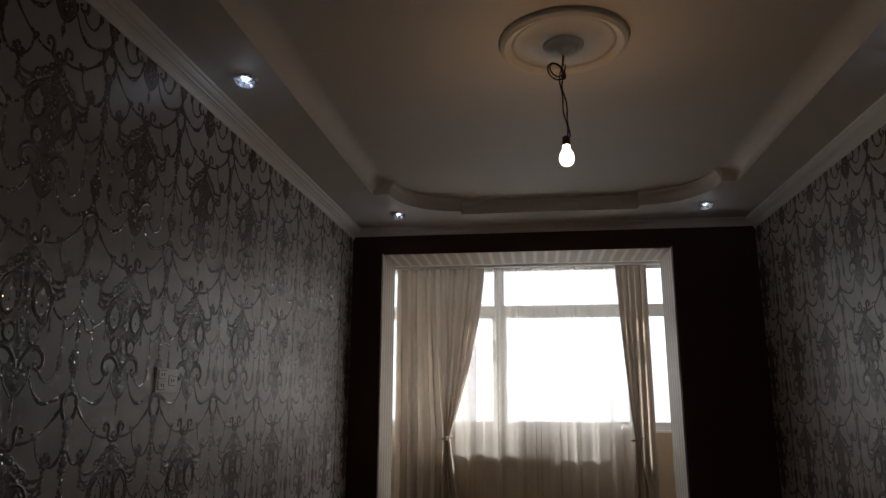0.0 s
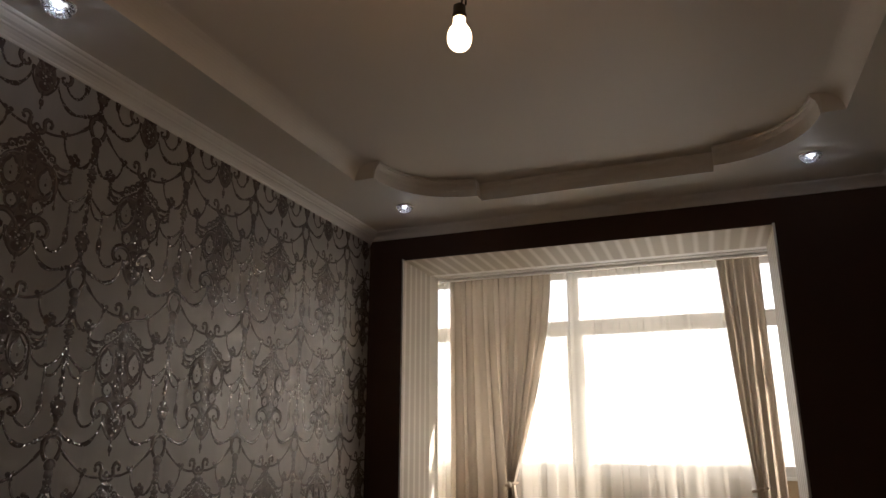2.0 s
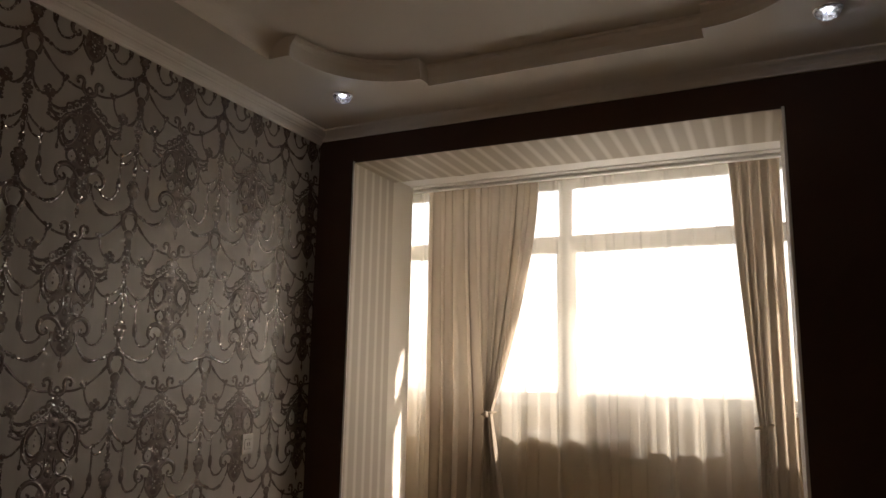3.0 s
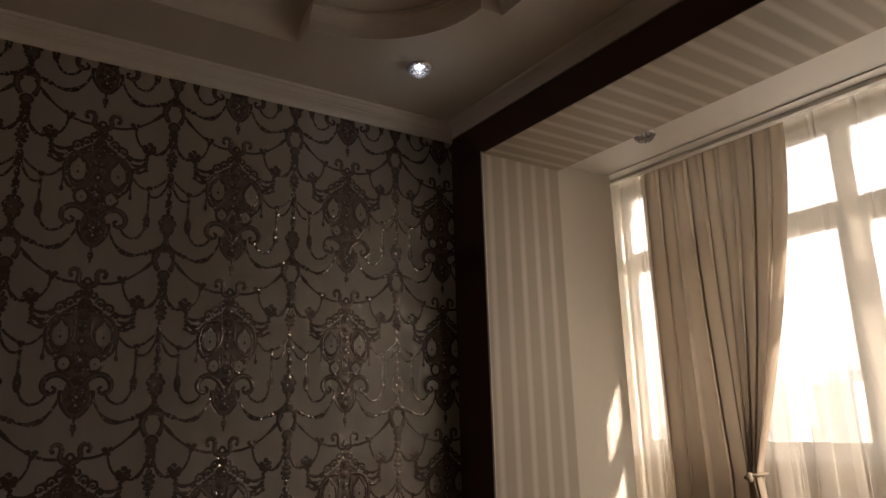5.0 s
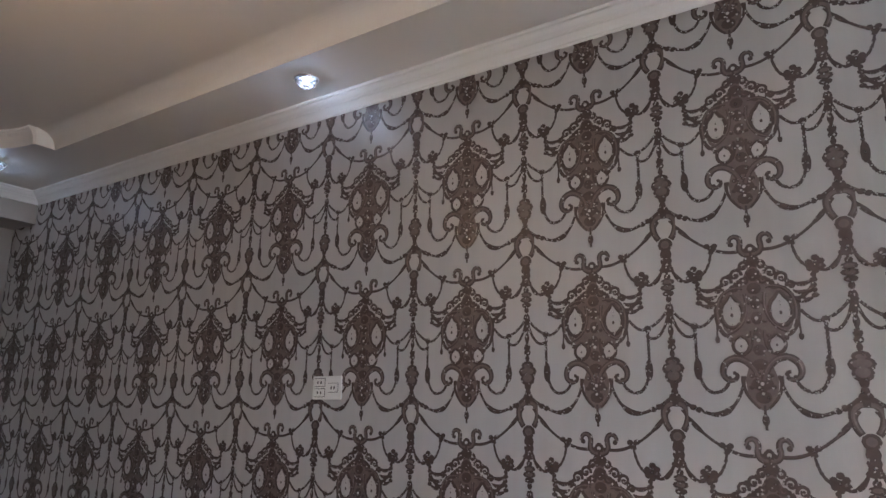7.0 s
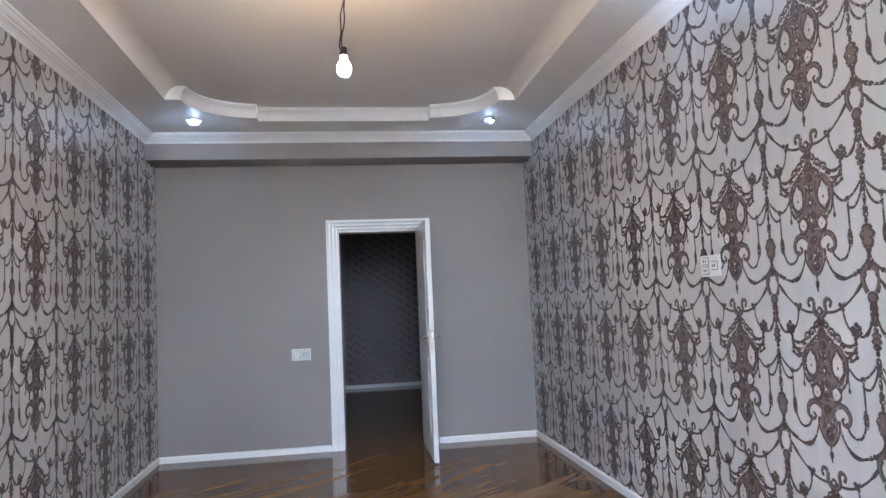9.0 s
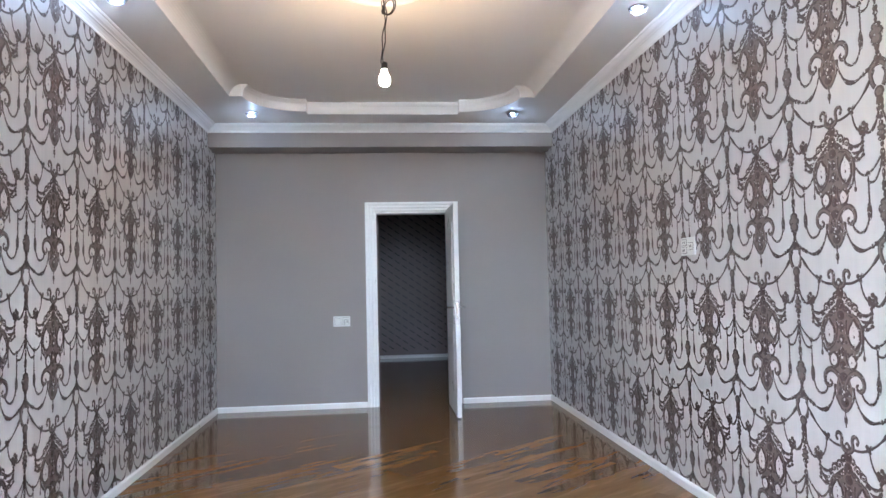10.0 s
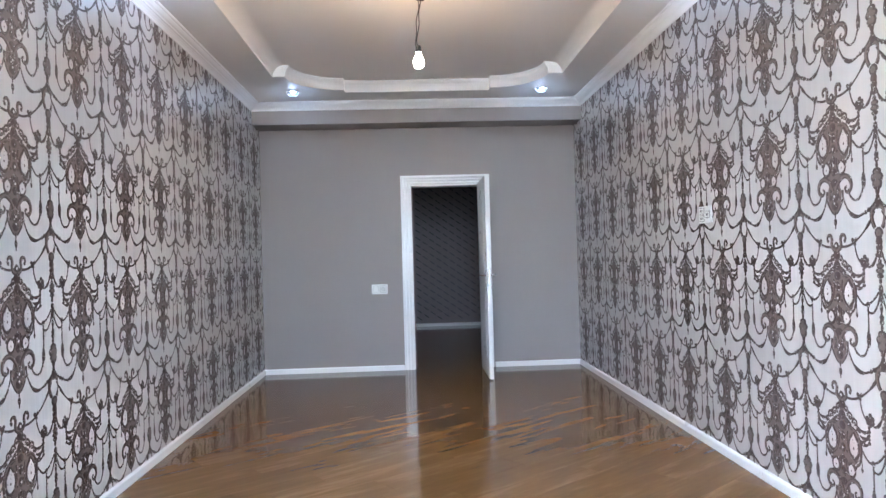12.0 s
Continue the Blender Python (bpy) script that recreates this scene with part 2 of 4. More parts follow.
CHROME = material("chrome", (0.75, 0.75, 0.77), 0.18, 1.0, 0.05, 20, 100, 0.0)
BLACKRUB = material("black_bakelite", (0.02, 0.017, 0.015), 0.45, 0, 0.2, 40, 200, 0.05)
CORD = material("dark_cable", (0.03, 0.02, 0.015), 0.6, 0, 0.3, 60, 300, 0.05)
DRAPE = cloth("beige_drape_cloth", (0.45, 0.385, 0.31), 0.0, 0.45, 420)
TULLE = cloth("sheer_voile", (0.90, 0.87, 0.79), 0.70, 0.72, 700)
GLITTER = material("glitter_grains", (0.90, 0.90, 0.92), 0.16, 1.0, 0.05, 50, 300, 0.0)
PRINTMID = material("wallpaper_print_body", (0.088, 0.062, 0.054), 0.38, 0, 0.35, 45, 110, 0.25, 0.6, (0.165, 0.124, 0.110))
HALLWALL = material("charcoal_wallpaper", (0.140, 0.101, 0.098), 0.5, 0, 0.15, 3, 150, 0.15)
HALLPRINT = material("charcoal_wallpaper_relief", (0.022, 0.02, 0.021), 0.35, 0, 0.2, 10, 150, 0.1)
GLASS = clear("window_glass", (0.97, 0.985, 0.98), 0.0)
CRYSTAL = clear("crystal_glass", (0.95, 0.97, 1.0), 0.03, 1.52)
BULBGLOW = glow("bulb_glow", (1.0, 0.80, 0.52), 2.5)
LEDGLOW = glow("led_glow", (0.78, 0.87, 1.0), 1.5)
WOOD = laminate()
CONCRETE = material("screed", (0.3, 0.29, 0.28), 0.9, 0, 0.1, 3, 60, 0.2)
# Tower walls and windows are paled: distance haze is mixed into their colours.
FACADES = [material("hazed_facade_" + k, c, 0.8, 0, 0.08, 0.2, 4, 0.0)
           for k, c in (("sand", (0.80, 0.77, 0.71)), ("pale", (0.83, 0.81, 0.78)), ("rose", (0.78, 0.72, 0.66)))]
FARGLASS = material("hazed_window_glass", (0.50, 0.51, 0.52), 0.15, 0, 0.2, 0.5, 3, 0.0)
GROUND = material("city_ground", (0.2, 0.19, 0.17), 0.9, 0, 0.2, 0.05, 1, 0.0)

# ---- mesh helpers ----


def finish(bm, smooth=False):
    bmesh.ops.recalc_face_normals(bm, faces=bm.faces)
    for f in bm.faces:
        f.smooth = smooth


def mesh_of(name, bm, mat, smooth=False, recalc=True):
    if recalc:
        finish(bm, smooth)
    me = bpy.data.meshes.new(name)
    bm.to_mesh(me)
    bm.free()
    me.materials.append(mat)
    return me


def part(name, bm, mat, parent=None, label="", smooth=False):
    """Links a bmesh as one mesh object, under a thing or a part if given."""
    ob = new(name, mesh_of(name, bm, mat, smooth))
    if parent:
        ob.parent = parent
    if label:
        ob["label"] = label
    return ob


def cuboid(bm, x0, x1, y0, y1, z0, z1, bevel=0.0):
    vs = [bm.verts.new((x, y, z)) for x in (x0, x1) for y in (y0, y1) for z in (z0, z1)]
    fs = [bm.faces.new([vs[i] for i in q]) for q in
          ((0, 1, 3, 2), (4, 6, 7, 5), (0, 4, 5, 1), (2, 3, 7, 6), (0, 2, 6, 4), (1, 5, 7, 3))]
    if bevel:
        bmesh.ops.recalc_face_normals(bm, faces=fs)
        bmesh.ops.bevel(bm, geom=list({e for f in fs for e in f.edges}), offset=bevel, segments=2, affect="EDGES", profile=0.6)
    return bm


def block(x0, x1, y0, y1, z0, z1, bevel=0.0):
    return cuboid(bmesh.new(), x0, x1, y0, y1, z0, z1, bevel)


def lathe(profile, n=24, bm=None, ox=0.0, oy=0.0):
    """Turns (radius, z) pairs about the upright axis."""
    bm = bm or bmesh.new()
    rings = []
    for r, z in profile:
        if r < 1e-5:
            rings.append([bm.verts.new((ox, oy, z))])
        else:
            rings.append([bm.verts.new((ox + r * math.cos(2 * math.pi * i / n), oy + r * math.sin(2 * math.pi * i / n), z)) for i in range(n)])
    for a, b in zip(rings, rings[1:]):
        for i in range(n):
            j = (i + 1) % n
            q = [a[i % len(a)], a[j % len(a)], b[j % len(b)], b[i % len(b)]]
            q = list(dict.fromkeys(q))
            if len(q) > 2:
                bm.faces.new(q)
    return bm


def tube(points, radius, n=8, bm=None):
    """A round rod along points."""
    bm = bm or bmesh.new()
    pts = [Vector(p) for p in points]
    rings = []
    side = None
    for i, p in enumerate(pts):
        d = (pts[min(i + 1, len(pts) - 1)] - pts[max(i - 1, 0)]).normalized()
        if side is None:
            side = d.orthogonal().normalized()
        side = (side - d * side.dot(d)).normalized()
        up = d.cross(side)
        rings.append([bm.verts.new(p + radius * (math.cos(2 * math.pi * k / n) * side + math.sin(2 * math.pi * k / n) * up)) for k in range(n)])
    for a, b in zip(rings, rings[1:]):
        for k in range(n):
            bm.faces.new((a[k], a[(k + 1) % n], b[(k + 1) % n], b[k]))
    bm.faces.new(rings[0]), bm.faces.new(rings[-1])
    return bm


def extrude_profile(profile, place, along, length, out):
    """A moulding: (out, up) pairs swept from place along a unit direction."""
    bm = bmesh.new()
    a, o, p0 = Vector(along), Vector(out), Vector(place)
    ends = []
    for s in (0, length):
        ends.append([bm.verts.new(p0 + a * s + o * u + Vector((0, 0, v))) for u, v in profile])
    n = len(profile)
    for i in range(n):
        bm.faces.new((ends[0][i], ends[0][(i + 1) % n], ends[1][(i + 1) % n], ends[1][i]))
    bm.faces.new(ends[0]), bm.faces.new(list(reversed(ends[1])))
    return bm


def structure(ob, label, category):
    return tagged(ob, label, category, kind="structure")


def empty(name, place=(0, 0, 0), rz=0.0):
    ob = new(name)
    ob.matrix_basis = pose(*place, 0, 0, rz)
    return ob


# ---- plan ----
W, L = 3.45, 6.295            # room width and length
SOFFIT, FIELD = 2.86, 2.965     # lower and recessed ceiling
RX0, RX1, RZ = 0.28, 2.757, 2.63   # window recess in the north wall
RY = 6.81                     # back of the thick wall
DX0, DX1, DZ = 1.058, 1.836, 2.02  # doorway

# ---- walls ----
wall_west = structure(part("wall_west", block(-0.2, 0, -0.2, L, 0, 3.0), PAPER), "cream satin wallpaper with brown chandelier print", "wall")
wall_east = structure(part("wall_east", block(W, W + 0.2, -0.2, L, 0, 3.0), PAPER), "cream satin wallpaper with brown chandelier print", "wall")

bm = block(0, DX0, -0.2, 0, 0, 3.0)
cuboid(bm, DX1, W, -0.2, 0, 0, 3.0)
cuboid(bm, DX0, DX1, -0.2, 0, DZ, 3.0)
wall_south = structure(part("wall_south", bm, GREY), "plain grey painted wall around the doorway", "wall")

bm = block(-0.55, RX0 - 0.004, L, RY, 0, 3.0)
cuboid(bm, RX1 + 0.004, 4.45, L, RY, 0, 3.0)
cuboid(bm, RX0 - 0.004, RX1 + 0.004, L, RY, RZ + 0.004, 3.0)
wall_north = structure(part("wall_north", bm, BROWN), "plain dark brown wall around the deep window recess", "wall")

bm = block(RX0 - 0.004, RX0, L - 0.002, RY, 0, RZ + 0.004)
cuboid(bm, RX1, RX1 + 0.004, L - 0.002, RY, 0, RZ + 0.004)
cuboid(bm, RX0, RX1, L - 0.002, RY, RZ, RZ + 0.004)
structure(part("trim_recess_lining", bm, STRIPES), "beige striped wallpaper lining the window recess", "wallpaper")

# edge beading of the recess
for nm, args in (("left", (RX0 - 0.012, RX0 + 0.002, L - 0.008, L - 0.002, 0, RZ + 0.012)),
                 ("right", (RX1 - 0.002, RX1 + 0.012, L - 0.008, L - 0.002, 0, RZ + 0.012))):
    structure(part("trim_recess_" + nm, block(*args, 0.002), WHITE), "thin pale corner bead of the window recess", "trim")

# alcove behind the recess, a little wider than it
AX, AXE = 0.12, 2.95
structure(part("wall_alcove_west", block(-0.55, AX, RY, 7.40, 0, 2.868), ALCOVE), "smooth cream painted alcove wall", "wall")
structure(part("wall_alcove_east", block(AXE, 4.45, RY, 7.15, 0, 2.868), ALCOVE), "smooth cream painted alcove wall", "wall")
structure(part("wall_alcove_end", block(-0.75, -0.55, RY, 8.1, 0, 3.0), ALCOVE), "cream painted end wall of the alcove", "wall")
structure(part("wall_alcove_end", block(4.45, 4.65, RY, 8.1, 0, 3.0), ALCOVE), "cream painted end wall of the alcove", "wall")
bm = block(AX, AXE, RY, 7.15, 2.75, 2.86)
cuboid(bm, AX, 4.45, 7.15, 7.5, 2.75, 2.868)
cuboid(bm, -0.55, AX, 7.40, 7.5, 2.75, 2.868)
structure(part("ceiling_alcove", bm, PLASTER), "white plasterboard ceiling of the window alcove", "ceiling")
structure(part("ceiling_niche", block(-0.55, 4.45, 7.5, 8.1, 2.87, 3.0), PLASTER), "white ceiling of the curtain niche", "ceiling")
structure(part("trim_niche", block(-0.55, 4.45, 7.455, 7.505, 2.728, 2.7495, 0.004), PLASTER), "white moulding along the curtain niche", "trim")
structure(part("trim_niche", block(-0.55, 4.45, 7.36, 7.385, 2.742, 2.7495, 0.002), PLASTER), "thin white bead on the alcove ceiling", "trim")
WY = 7.92
bm = block(-0.55, 4.45, WY, 8.1, 0, 1.05)
cuboid(bm, -0.55, 4.45, WY, 8.1, 2.86, 2.87)
structure(part("wall_window", bm, PARAPET), "tan painted parapet wall under the window", "wall")
structure(part("wall_window_side", block(-0.55, -0.28, WY, 8.1, 1.052, 2.858), ALCOVE), "narrow cream painted wall beside the window", "wall")

# hall behind the door
HX0, HX1, HY = -0.6, 1.80, -4.53
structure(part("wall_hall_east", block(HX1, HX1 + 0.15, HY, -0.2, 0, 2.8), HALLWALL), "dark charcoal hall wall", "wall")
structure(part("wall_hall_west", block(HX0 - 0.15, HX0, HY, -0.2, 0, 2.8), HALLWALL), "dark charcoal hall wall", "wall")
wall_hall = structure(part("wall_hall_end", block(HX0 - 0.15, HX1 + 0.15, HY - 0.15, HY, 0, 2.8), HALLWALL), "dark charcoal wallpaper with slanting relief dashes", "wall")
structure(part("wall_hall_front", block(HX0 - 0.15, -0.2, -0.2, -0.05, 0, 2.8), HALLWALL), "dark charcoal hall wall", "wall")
structure(part("ceiling_hall", block(HX0 - 0.15, HX1 + 0.15, HY - 0.15, -0.2, 2.8, 2.95), CEIL), "plain hall ceiling in shade", "ceiling")

# ---- ceiling ----
structure(part("ceiling_field", block(-0.2, W + 0.2, -0.2, L, FIELD, FIELD + 0.12), CEIL), "recessed cream painted ceiling field", "ceiling")

SX0, SX1 = 0.42, W - 0.42     # long edges of the recess
BX = 0.125                    # how far the corner blocks stand in
YS, YN = 0.765, 5.85          # straight short edges
YB0, YB1 = 1.365, 5.235       # corner blocks
STEP = 0.10


XA, XB = 1.03, W - 1.01
RA = XA - SX0 - BX
# recess outline, clockwise from above, as runs that share one profile
RUNS = [
    [(SX0, YB0), (SX0, YB1)],
    [(XA - RA * math.cos(radians(a)), YB1 + (YN - STEP - YB1) * math.sin(radians(a))) for a in range(0, 91, 6)],
    [(XA, YN), (XB, YN)],
    [(XB + RA * math.sin(radians(a)), YB1 + (YN - STEP - YB1) * math.cos(radians(a))) for a in range(0, 91, 6)],
    [(SX1, YB1), (SX1, YB0)],
    [(XB + RA * math.cos(radians(a)), YB0 - (YB0 - YS - STEP) * math.sin(radians(a))) for a in range(0, 91, 6)],
    [(XB, YS), (XA, YS)],
    [(XA - RA * math.sin(radians(a)), YB0 - (YB0 - YS - STEP) * math.cos(radians(a))) for a in range(0, 91, 6)],
]
outline = [p for run in RUNS for p in run]
bm = bmesh.new()
inner = [bm.verts.new((x, y, SOFFIT)) for x, y in outline]
outer = [bm.verts.new(p) for p in ((0, 0, SOFFIT), (0, L, SOFFIT), (W, L, SOFFIT), (W, 0, SOFFIT))]
edges = [bm.edges.new((c[i], c[(i + 1) % len(c)])) for c in (inner, outer) for i in range(len(c))]
bmesh.ops.triangle_fill(bm, use_beauty=True, edges=edges)
# upright edge of the recess, up to the field
top = [bm.verts.new((x, y, FIELD + 0.002)) for x, y in outline]
for i in range(len(outline)):
    j = (i + 1) % len(outline)
    bm.faces.new((inner[i], inner[j], top[j], top[i]))
structure(part("ceiling_soffit", bm, CEIL), "lower cream ceiling border around the recessed field", "ceiling")


def run_moulding(run, prof, name, mat):
    """Coved moulding on the upright edge of the recess; prof: (in, z)."""
    bm = bmesh.new()
    rows = []
    n = len(run)
    for i, (x, y) in enumerate(run):
        a, b = Vector(run[max(i - 1, 0)]), Vector(run[min(i + 1, n - 1)])
        d = (b - a).normalized()
        nx, ny = d.y, -d.x
        rows.append([bm.verts.new((x + nx * u, y + ny * u, z)) for u, z in prof])
    for r0, r1 in zip(rows, rows[1:]):
        for k in range(len(prof)):
            bm.faces.new((r0[k], r0[(k + 1) % len(prof)], r1[(k + 1) % len(prof)], r1[k]))
    bm.faces.new(rows[0]), bm.faces.new(list(reversed(rows[-1])))
    return structure(part(name, bm, mat), "pale coved plaster moulding of the ceiling recess", "moulding")


END_PROF = [(0.001, SOFFIT - 0.004), (0.012, SOFFIT - 0.004), (0.012, SOFFIT + 0.012), (0.015, SOFFIT + 0.040), (0.023, SOFFIT + 0.064),
            (0.036, SOFFIT + 0.080), (0.038, SOFFIT + 0.086), (0.048, SOFFIT + 0.089), (0.048, FIELD - 0.002), (0.001, FIELD - 0.002)]
SIDE_PROF = [(0.001, SOFFIT - 0.003), (0.008, SOFFIT - 0.003)] + [(0.008 + 0.105 * (1 - math.cos(radians(a))), SOFFIT + 0.102 * math.sin(radians(a)))
             for a in range(8, 91, 9)] + [(0.001, FIELD - 0.002)]
for i, run in enumerate(RUNS):
    run_moulding(run, SIDE_PROF if i in (0, 4) else END_PROF, "moulding_recess", CEIL if i in (0, 4) else PLASTER)

# beam over the door wall
structure(part("beam", block(0, W, 0, 0.325, 2.64, SOFFIT), GREY), "grey painted ceiling beam above the door wall", "beam")

CORNICE = [(0, 0), (0.006, 0), (0.010, 0.006), (0.010, 0.012), (0.020, 0.024), (0.034, 0.034), (0.042, 0.036), (0.046, 0.042),
           (0.060, 0.048), (0.072, 0.058), (0.076, 0.064), (0.086, 0.066), (0.090, 0.072), (0.090, 0.078), (0, 0.078)]
CZ = SOFFIT - 0.078
for nm, p, a, ln, o in (("west", (0, 0.325, CZ), (0, 1, 0), L - 0.325, (1, 0, 0)), ("east", (W, 0.325, CZ), (0, 1, 0), L - 0.325, (-1, 0, 0)),
                        ("south", (0, 0.325, CZ), (1, 0, 0), W, (0, 1, 0))):
    structure(part("cornice_" + nm, extrude_profile(CORNICE, p, a, ln, o), PLASTER), "white stepped plaster cornice under the ceiling", "cornice")

COVE = [(0, 0), (0.012, 0), (0.016, 0.010), (0.030, 0.028), (0.052, 0.042), (0.078, 0.050), (0.084, 0.058), (0, 0.058)]
structure(part("cornice_north", extrude_profile(COVE, (0, L, SOFFIT - 0.058), (1, 0, 0), W, (0, -1, 0)), CEIL), "plain coved plaster cornice above the window wall", "cornice")

BASE = [(0, 0), (0.016, 0), (0.016, 0.042), (0.012, 0.050), (0.005, 0.056), (0, 0.056)]
for nm, p, a, ln, o in (("west", (0, 0, 0), (0, 1, 0), L, (1, 0, 0)), ("east", (W, 0, 0), (0, 1, 0), L, (-1, 0, 0)),
                        ("south_a", (0, 0, 0), (1, 0, 0), 0.945, (0, 1, 0)), ("south_b", (1.939, 0, 0), (1, 0, 0), W - 1.939, (0, 1, 0)),
                        ("north_a", (0, L, 0), (1, 0, 0), RX0 - 0.02, (0, -1, 0)), ("north_b", (RX1 + 0.02, L, 0), (1, 0, 0), W - RX1 - 0.02, (0, -1, 0)),
                        ("hall", (HX0, HY, 0), (1, 0, 0), HX1 - HX0, (0, 1, 0))):
    structure(part("baseboard_" + nm, extrude_profile(BASE, p, a, ln, o), WHITE), "white wooden baseboard along the wall", "baseboard")

# ---- floor ----
floor = structure(part("floor", block(-0.75, 4.65, HY - 0.15, 8.1, -0.16, -0.012), CONCRETE), "glossy brown laminate floor", "floor")

# ---- door ----
door = structure(empty("door_1", (DX0, 0, 0)), "open white door with chrome handles in a fluted white frame", "door")


def casing(w, depth):
    prof = [(0, 0)]
    for i in range(3):
        s = w * i / 3
        prof += [(s + 0.002, depth - 0.003), (s + 0.005, depth), (s + w / 3 - 0.018, depth), (s + w / 3 - 0.015, depth - 0.003), (s + w / 3 - 0.015, depth - 0.026), (s + w / 3 - 0.001, depth - 0.026)]
    prof += [(w, depth - 0.026), (w, 0)]
    return prof


CW = 0.1
for nm, x0, flip in (("casing", DX1, 1), ("casing", DX0, -1)):
    bm = bmesh.new()
    pr = casing(CW, 0.030)
    lo = [bm.verts.new((x0 - DX0 + flip * u, v, 0)) for u, v in pr]
    hi = [bm.verts.new((x0 - DX0 + flip * u, v, DZ + u)) for u, v in pr]
    for i in range(len(pr)):
        j = (i + 1) % len(pr)
        bm.faces.new((lo[i], lo[j], hi[j], hi[i]))
    bm.faces.new(lo), bm.faces.new(hi)
    part(nm, bm, WHITE, door, "fluted white door casing")
bm = bmesh.new()
pr = casing(CW, 0.030)
a = [bm.verts.new((-u, v, DZ + u)) for u, v in pr]
b = [bm.verts.new((DX1 - DX0 + u, v, DZ + u)) for u, v in pr]
for i in range(len(pr)):
    j = (i + 1) % len(pr)
    bm.faces.new((a[i], a[j], b[j], b[i]))
part("casing", bm, WHITE, door, "fluted white door casing")
bm = block(0, 0.018, -0.2, 0.0, 0, DZ)
cuboid(bm, DX1 - DX0 - 0.018, DX1 - DX0, -0.2, 0.0, 0, DZ)
cuboid(bm, 0.018, DX1 - DX0 - 0.018, -0.2, 0.0, DZ - 0.018, DZ)
part("jamb", bm, WHITE, door)
# leaf, swung into the room
leaf = part("leaf", block(0, 0.775, -0.02, 0.02, 0.012, 2.012, 0.003), WHITE, door, "white door leaf standing open")
leaf.matrix_basis = pose(0.022, 0.04, 0, 0, 0, 89.8)
for s in (-1, 1):
    for z0, z1 in ((0.2, 0.86), (1.02, 1.85)):
        bm = bmesh.new()
        for k, (i0, h) in enumerate(((0.0, 0.006), (0.05, 0.004))):
            x0, x1 = 0.13 + i0, 0.645 - i0
            y0 = s * 0.0205
            cuboid(bm, x0, x1, min(y0, y0 + s * h), max(y0, y0 + s * h), z0 + i0, z1 - i0, 0.002)
        part("panel", bm, WHITE, leaf)
bm = block(0.766, 0.7765, -0.011, 0.011, 0.93, 1.08, 0.001)
part("lock_plate", bm, CHROME, leaf, "chrome lock plate on the edge")
for s in (-1, 1):
    y0 = s * 0.0205
    h = part("handle_plate", block(0.70, 0.745, min(y0, y0 + s * 0.006), max(y0, y0 + s * 0.006), 0.87, 1.10, 0.002), CHROME, leaf, "chrome handle plate")
    bm = tube([(0.722, y0, 1.03), (0.722, y0 + s * 0.055, 1.03)], 0.010, 10)
    tube([(0.726, y0 + s * 0.055, 1.03), (0.70, y0 + s * 0.058, 1.03), (0.60, y0 + s * 0.056, 1.028)], 0.009, 10, bm)
    part("lever", bm, CHROME, h, "chrome lever", True)
for z0 in (0.25, 1.75):
    part("hinge", lathe([(0, z0), (0.008, z0), (0.008, z0 + 0.1), (0, z0 + 0.1)], 12, None, 0.012, 0.028), CHROME, door, "chrome hinge", True)

# ---- window ----
window = structure(empty("window_1", (0, WY, 0)), "white framed balcony window behind the curtains", "window")
WX = [-0.28, 0.20, 1.22, 2.64, 3.50, 4.45]
WZ0, WZ1, WZT = 1.05, 2.86, 2.335
bm = block(WX[0], WX[-1], 0.05, 0.11, WZ0, WZ0 + 0.06, 0.004)
part("bottom_frame", bm, WHITE, window)
part("top_frame", block(WX[0], WX[-1], 0.05, 0.11, WZ1 - 0.06, WZ1, 0.004), WHITE, window)
part("transom", block(WX[0], WX[-1], 0.048, 0.112, WZT - 0.035, WZT + 0.035, 0.004), WHITE, window)
for x in WX:
    xx = min(max(x, WX[0] + 0.03), WX[-1] - 0.03)
    part("mullion", block(xx - 0.032, xx + 0.032, 0.046, 0.114, WZ0 + 0.06, WZ1 - 0.06, 0.004), WHITE, window)
for x0, x1 in zip(WX, WX[1:]):
    for z0, z1 in ((WZ0 + 0.06, WZT - 0.035), (WZT + 0.035, WZ1 - 0.06)):
        a0, a1 = x0 + 0.034, x1 - 0.034
        f = 0.045 if z0 < 2 else 0.02
        bm = block(a0, a0 + f, 0.04, 0.09, z0, z1, 0.003)
        cuboid(bm, a1 - f, a1, 0.04, 0.09, z0, z1, 0.003)
        cuboid(bm, a0 + f, a1 - f, 0.04, 0.09, z0, z0 + f, 0.003)
        cuboid(bm, a0 + f, a1 - f, 0.04, 0.09, z1 - f, z1, 0.003)
        sash = part("sash", bm, WHITE, window)
        pane = part("pane", block(a0 + f - 0.005, a1 - f + 0.005, 0.062, 0.068, z0 + f - 0.005, z1 - f + 0.005), GLASS, sash, "clear glass pane")
        pane.visible_shadow = False
for x in (1.275,):
    h = part("handle_base", block(x - 0.014, x + 0.014, 0.028, 0.0395, 1.56, 1.63, 0.003), WHITE, window, "white window handle")
    part("lever", block(x - 0.009, x + 0.009, 0.006, 0.0275, 1.49, 1.60, 0.004), WHITE, h)
part("window_sill", block(-0.54, 4.44, -0.006, 0.045, 1.051, 1.078, 0.006), WHITE, window, "white window sill")

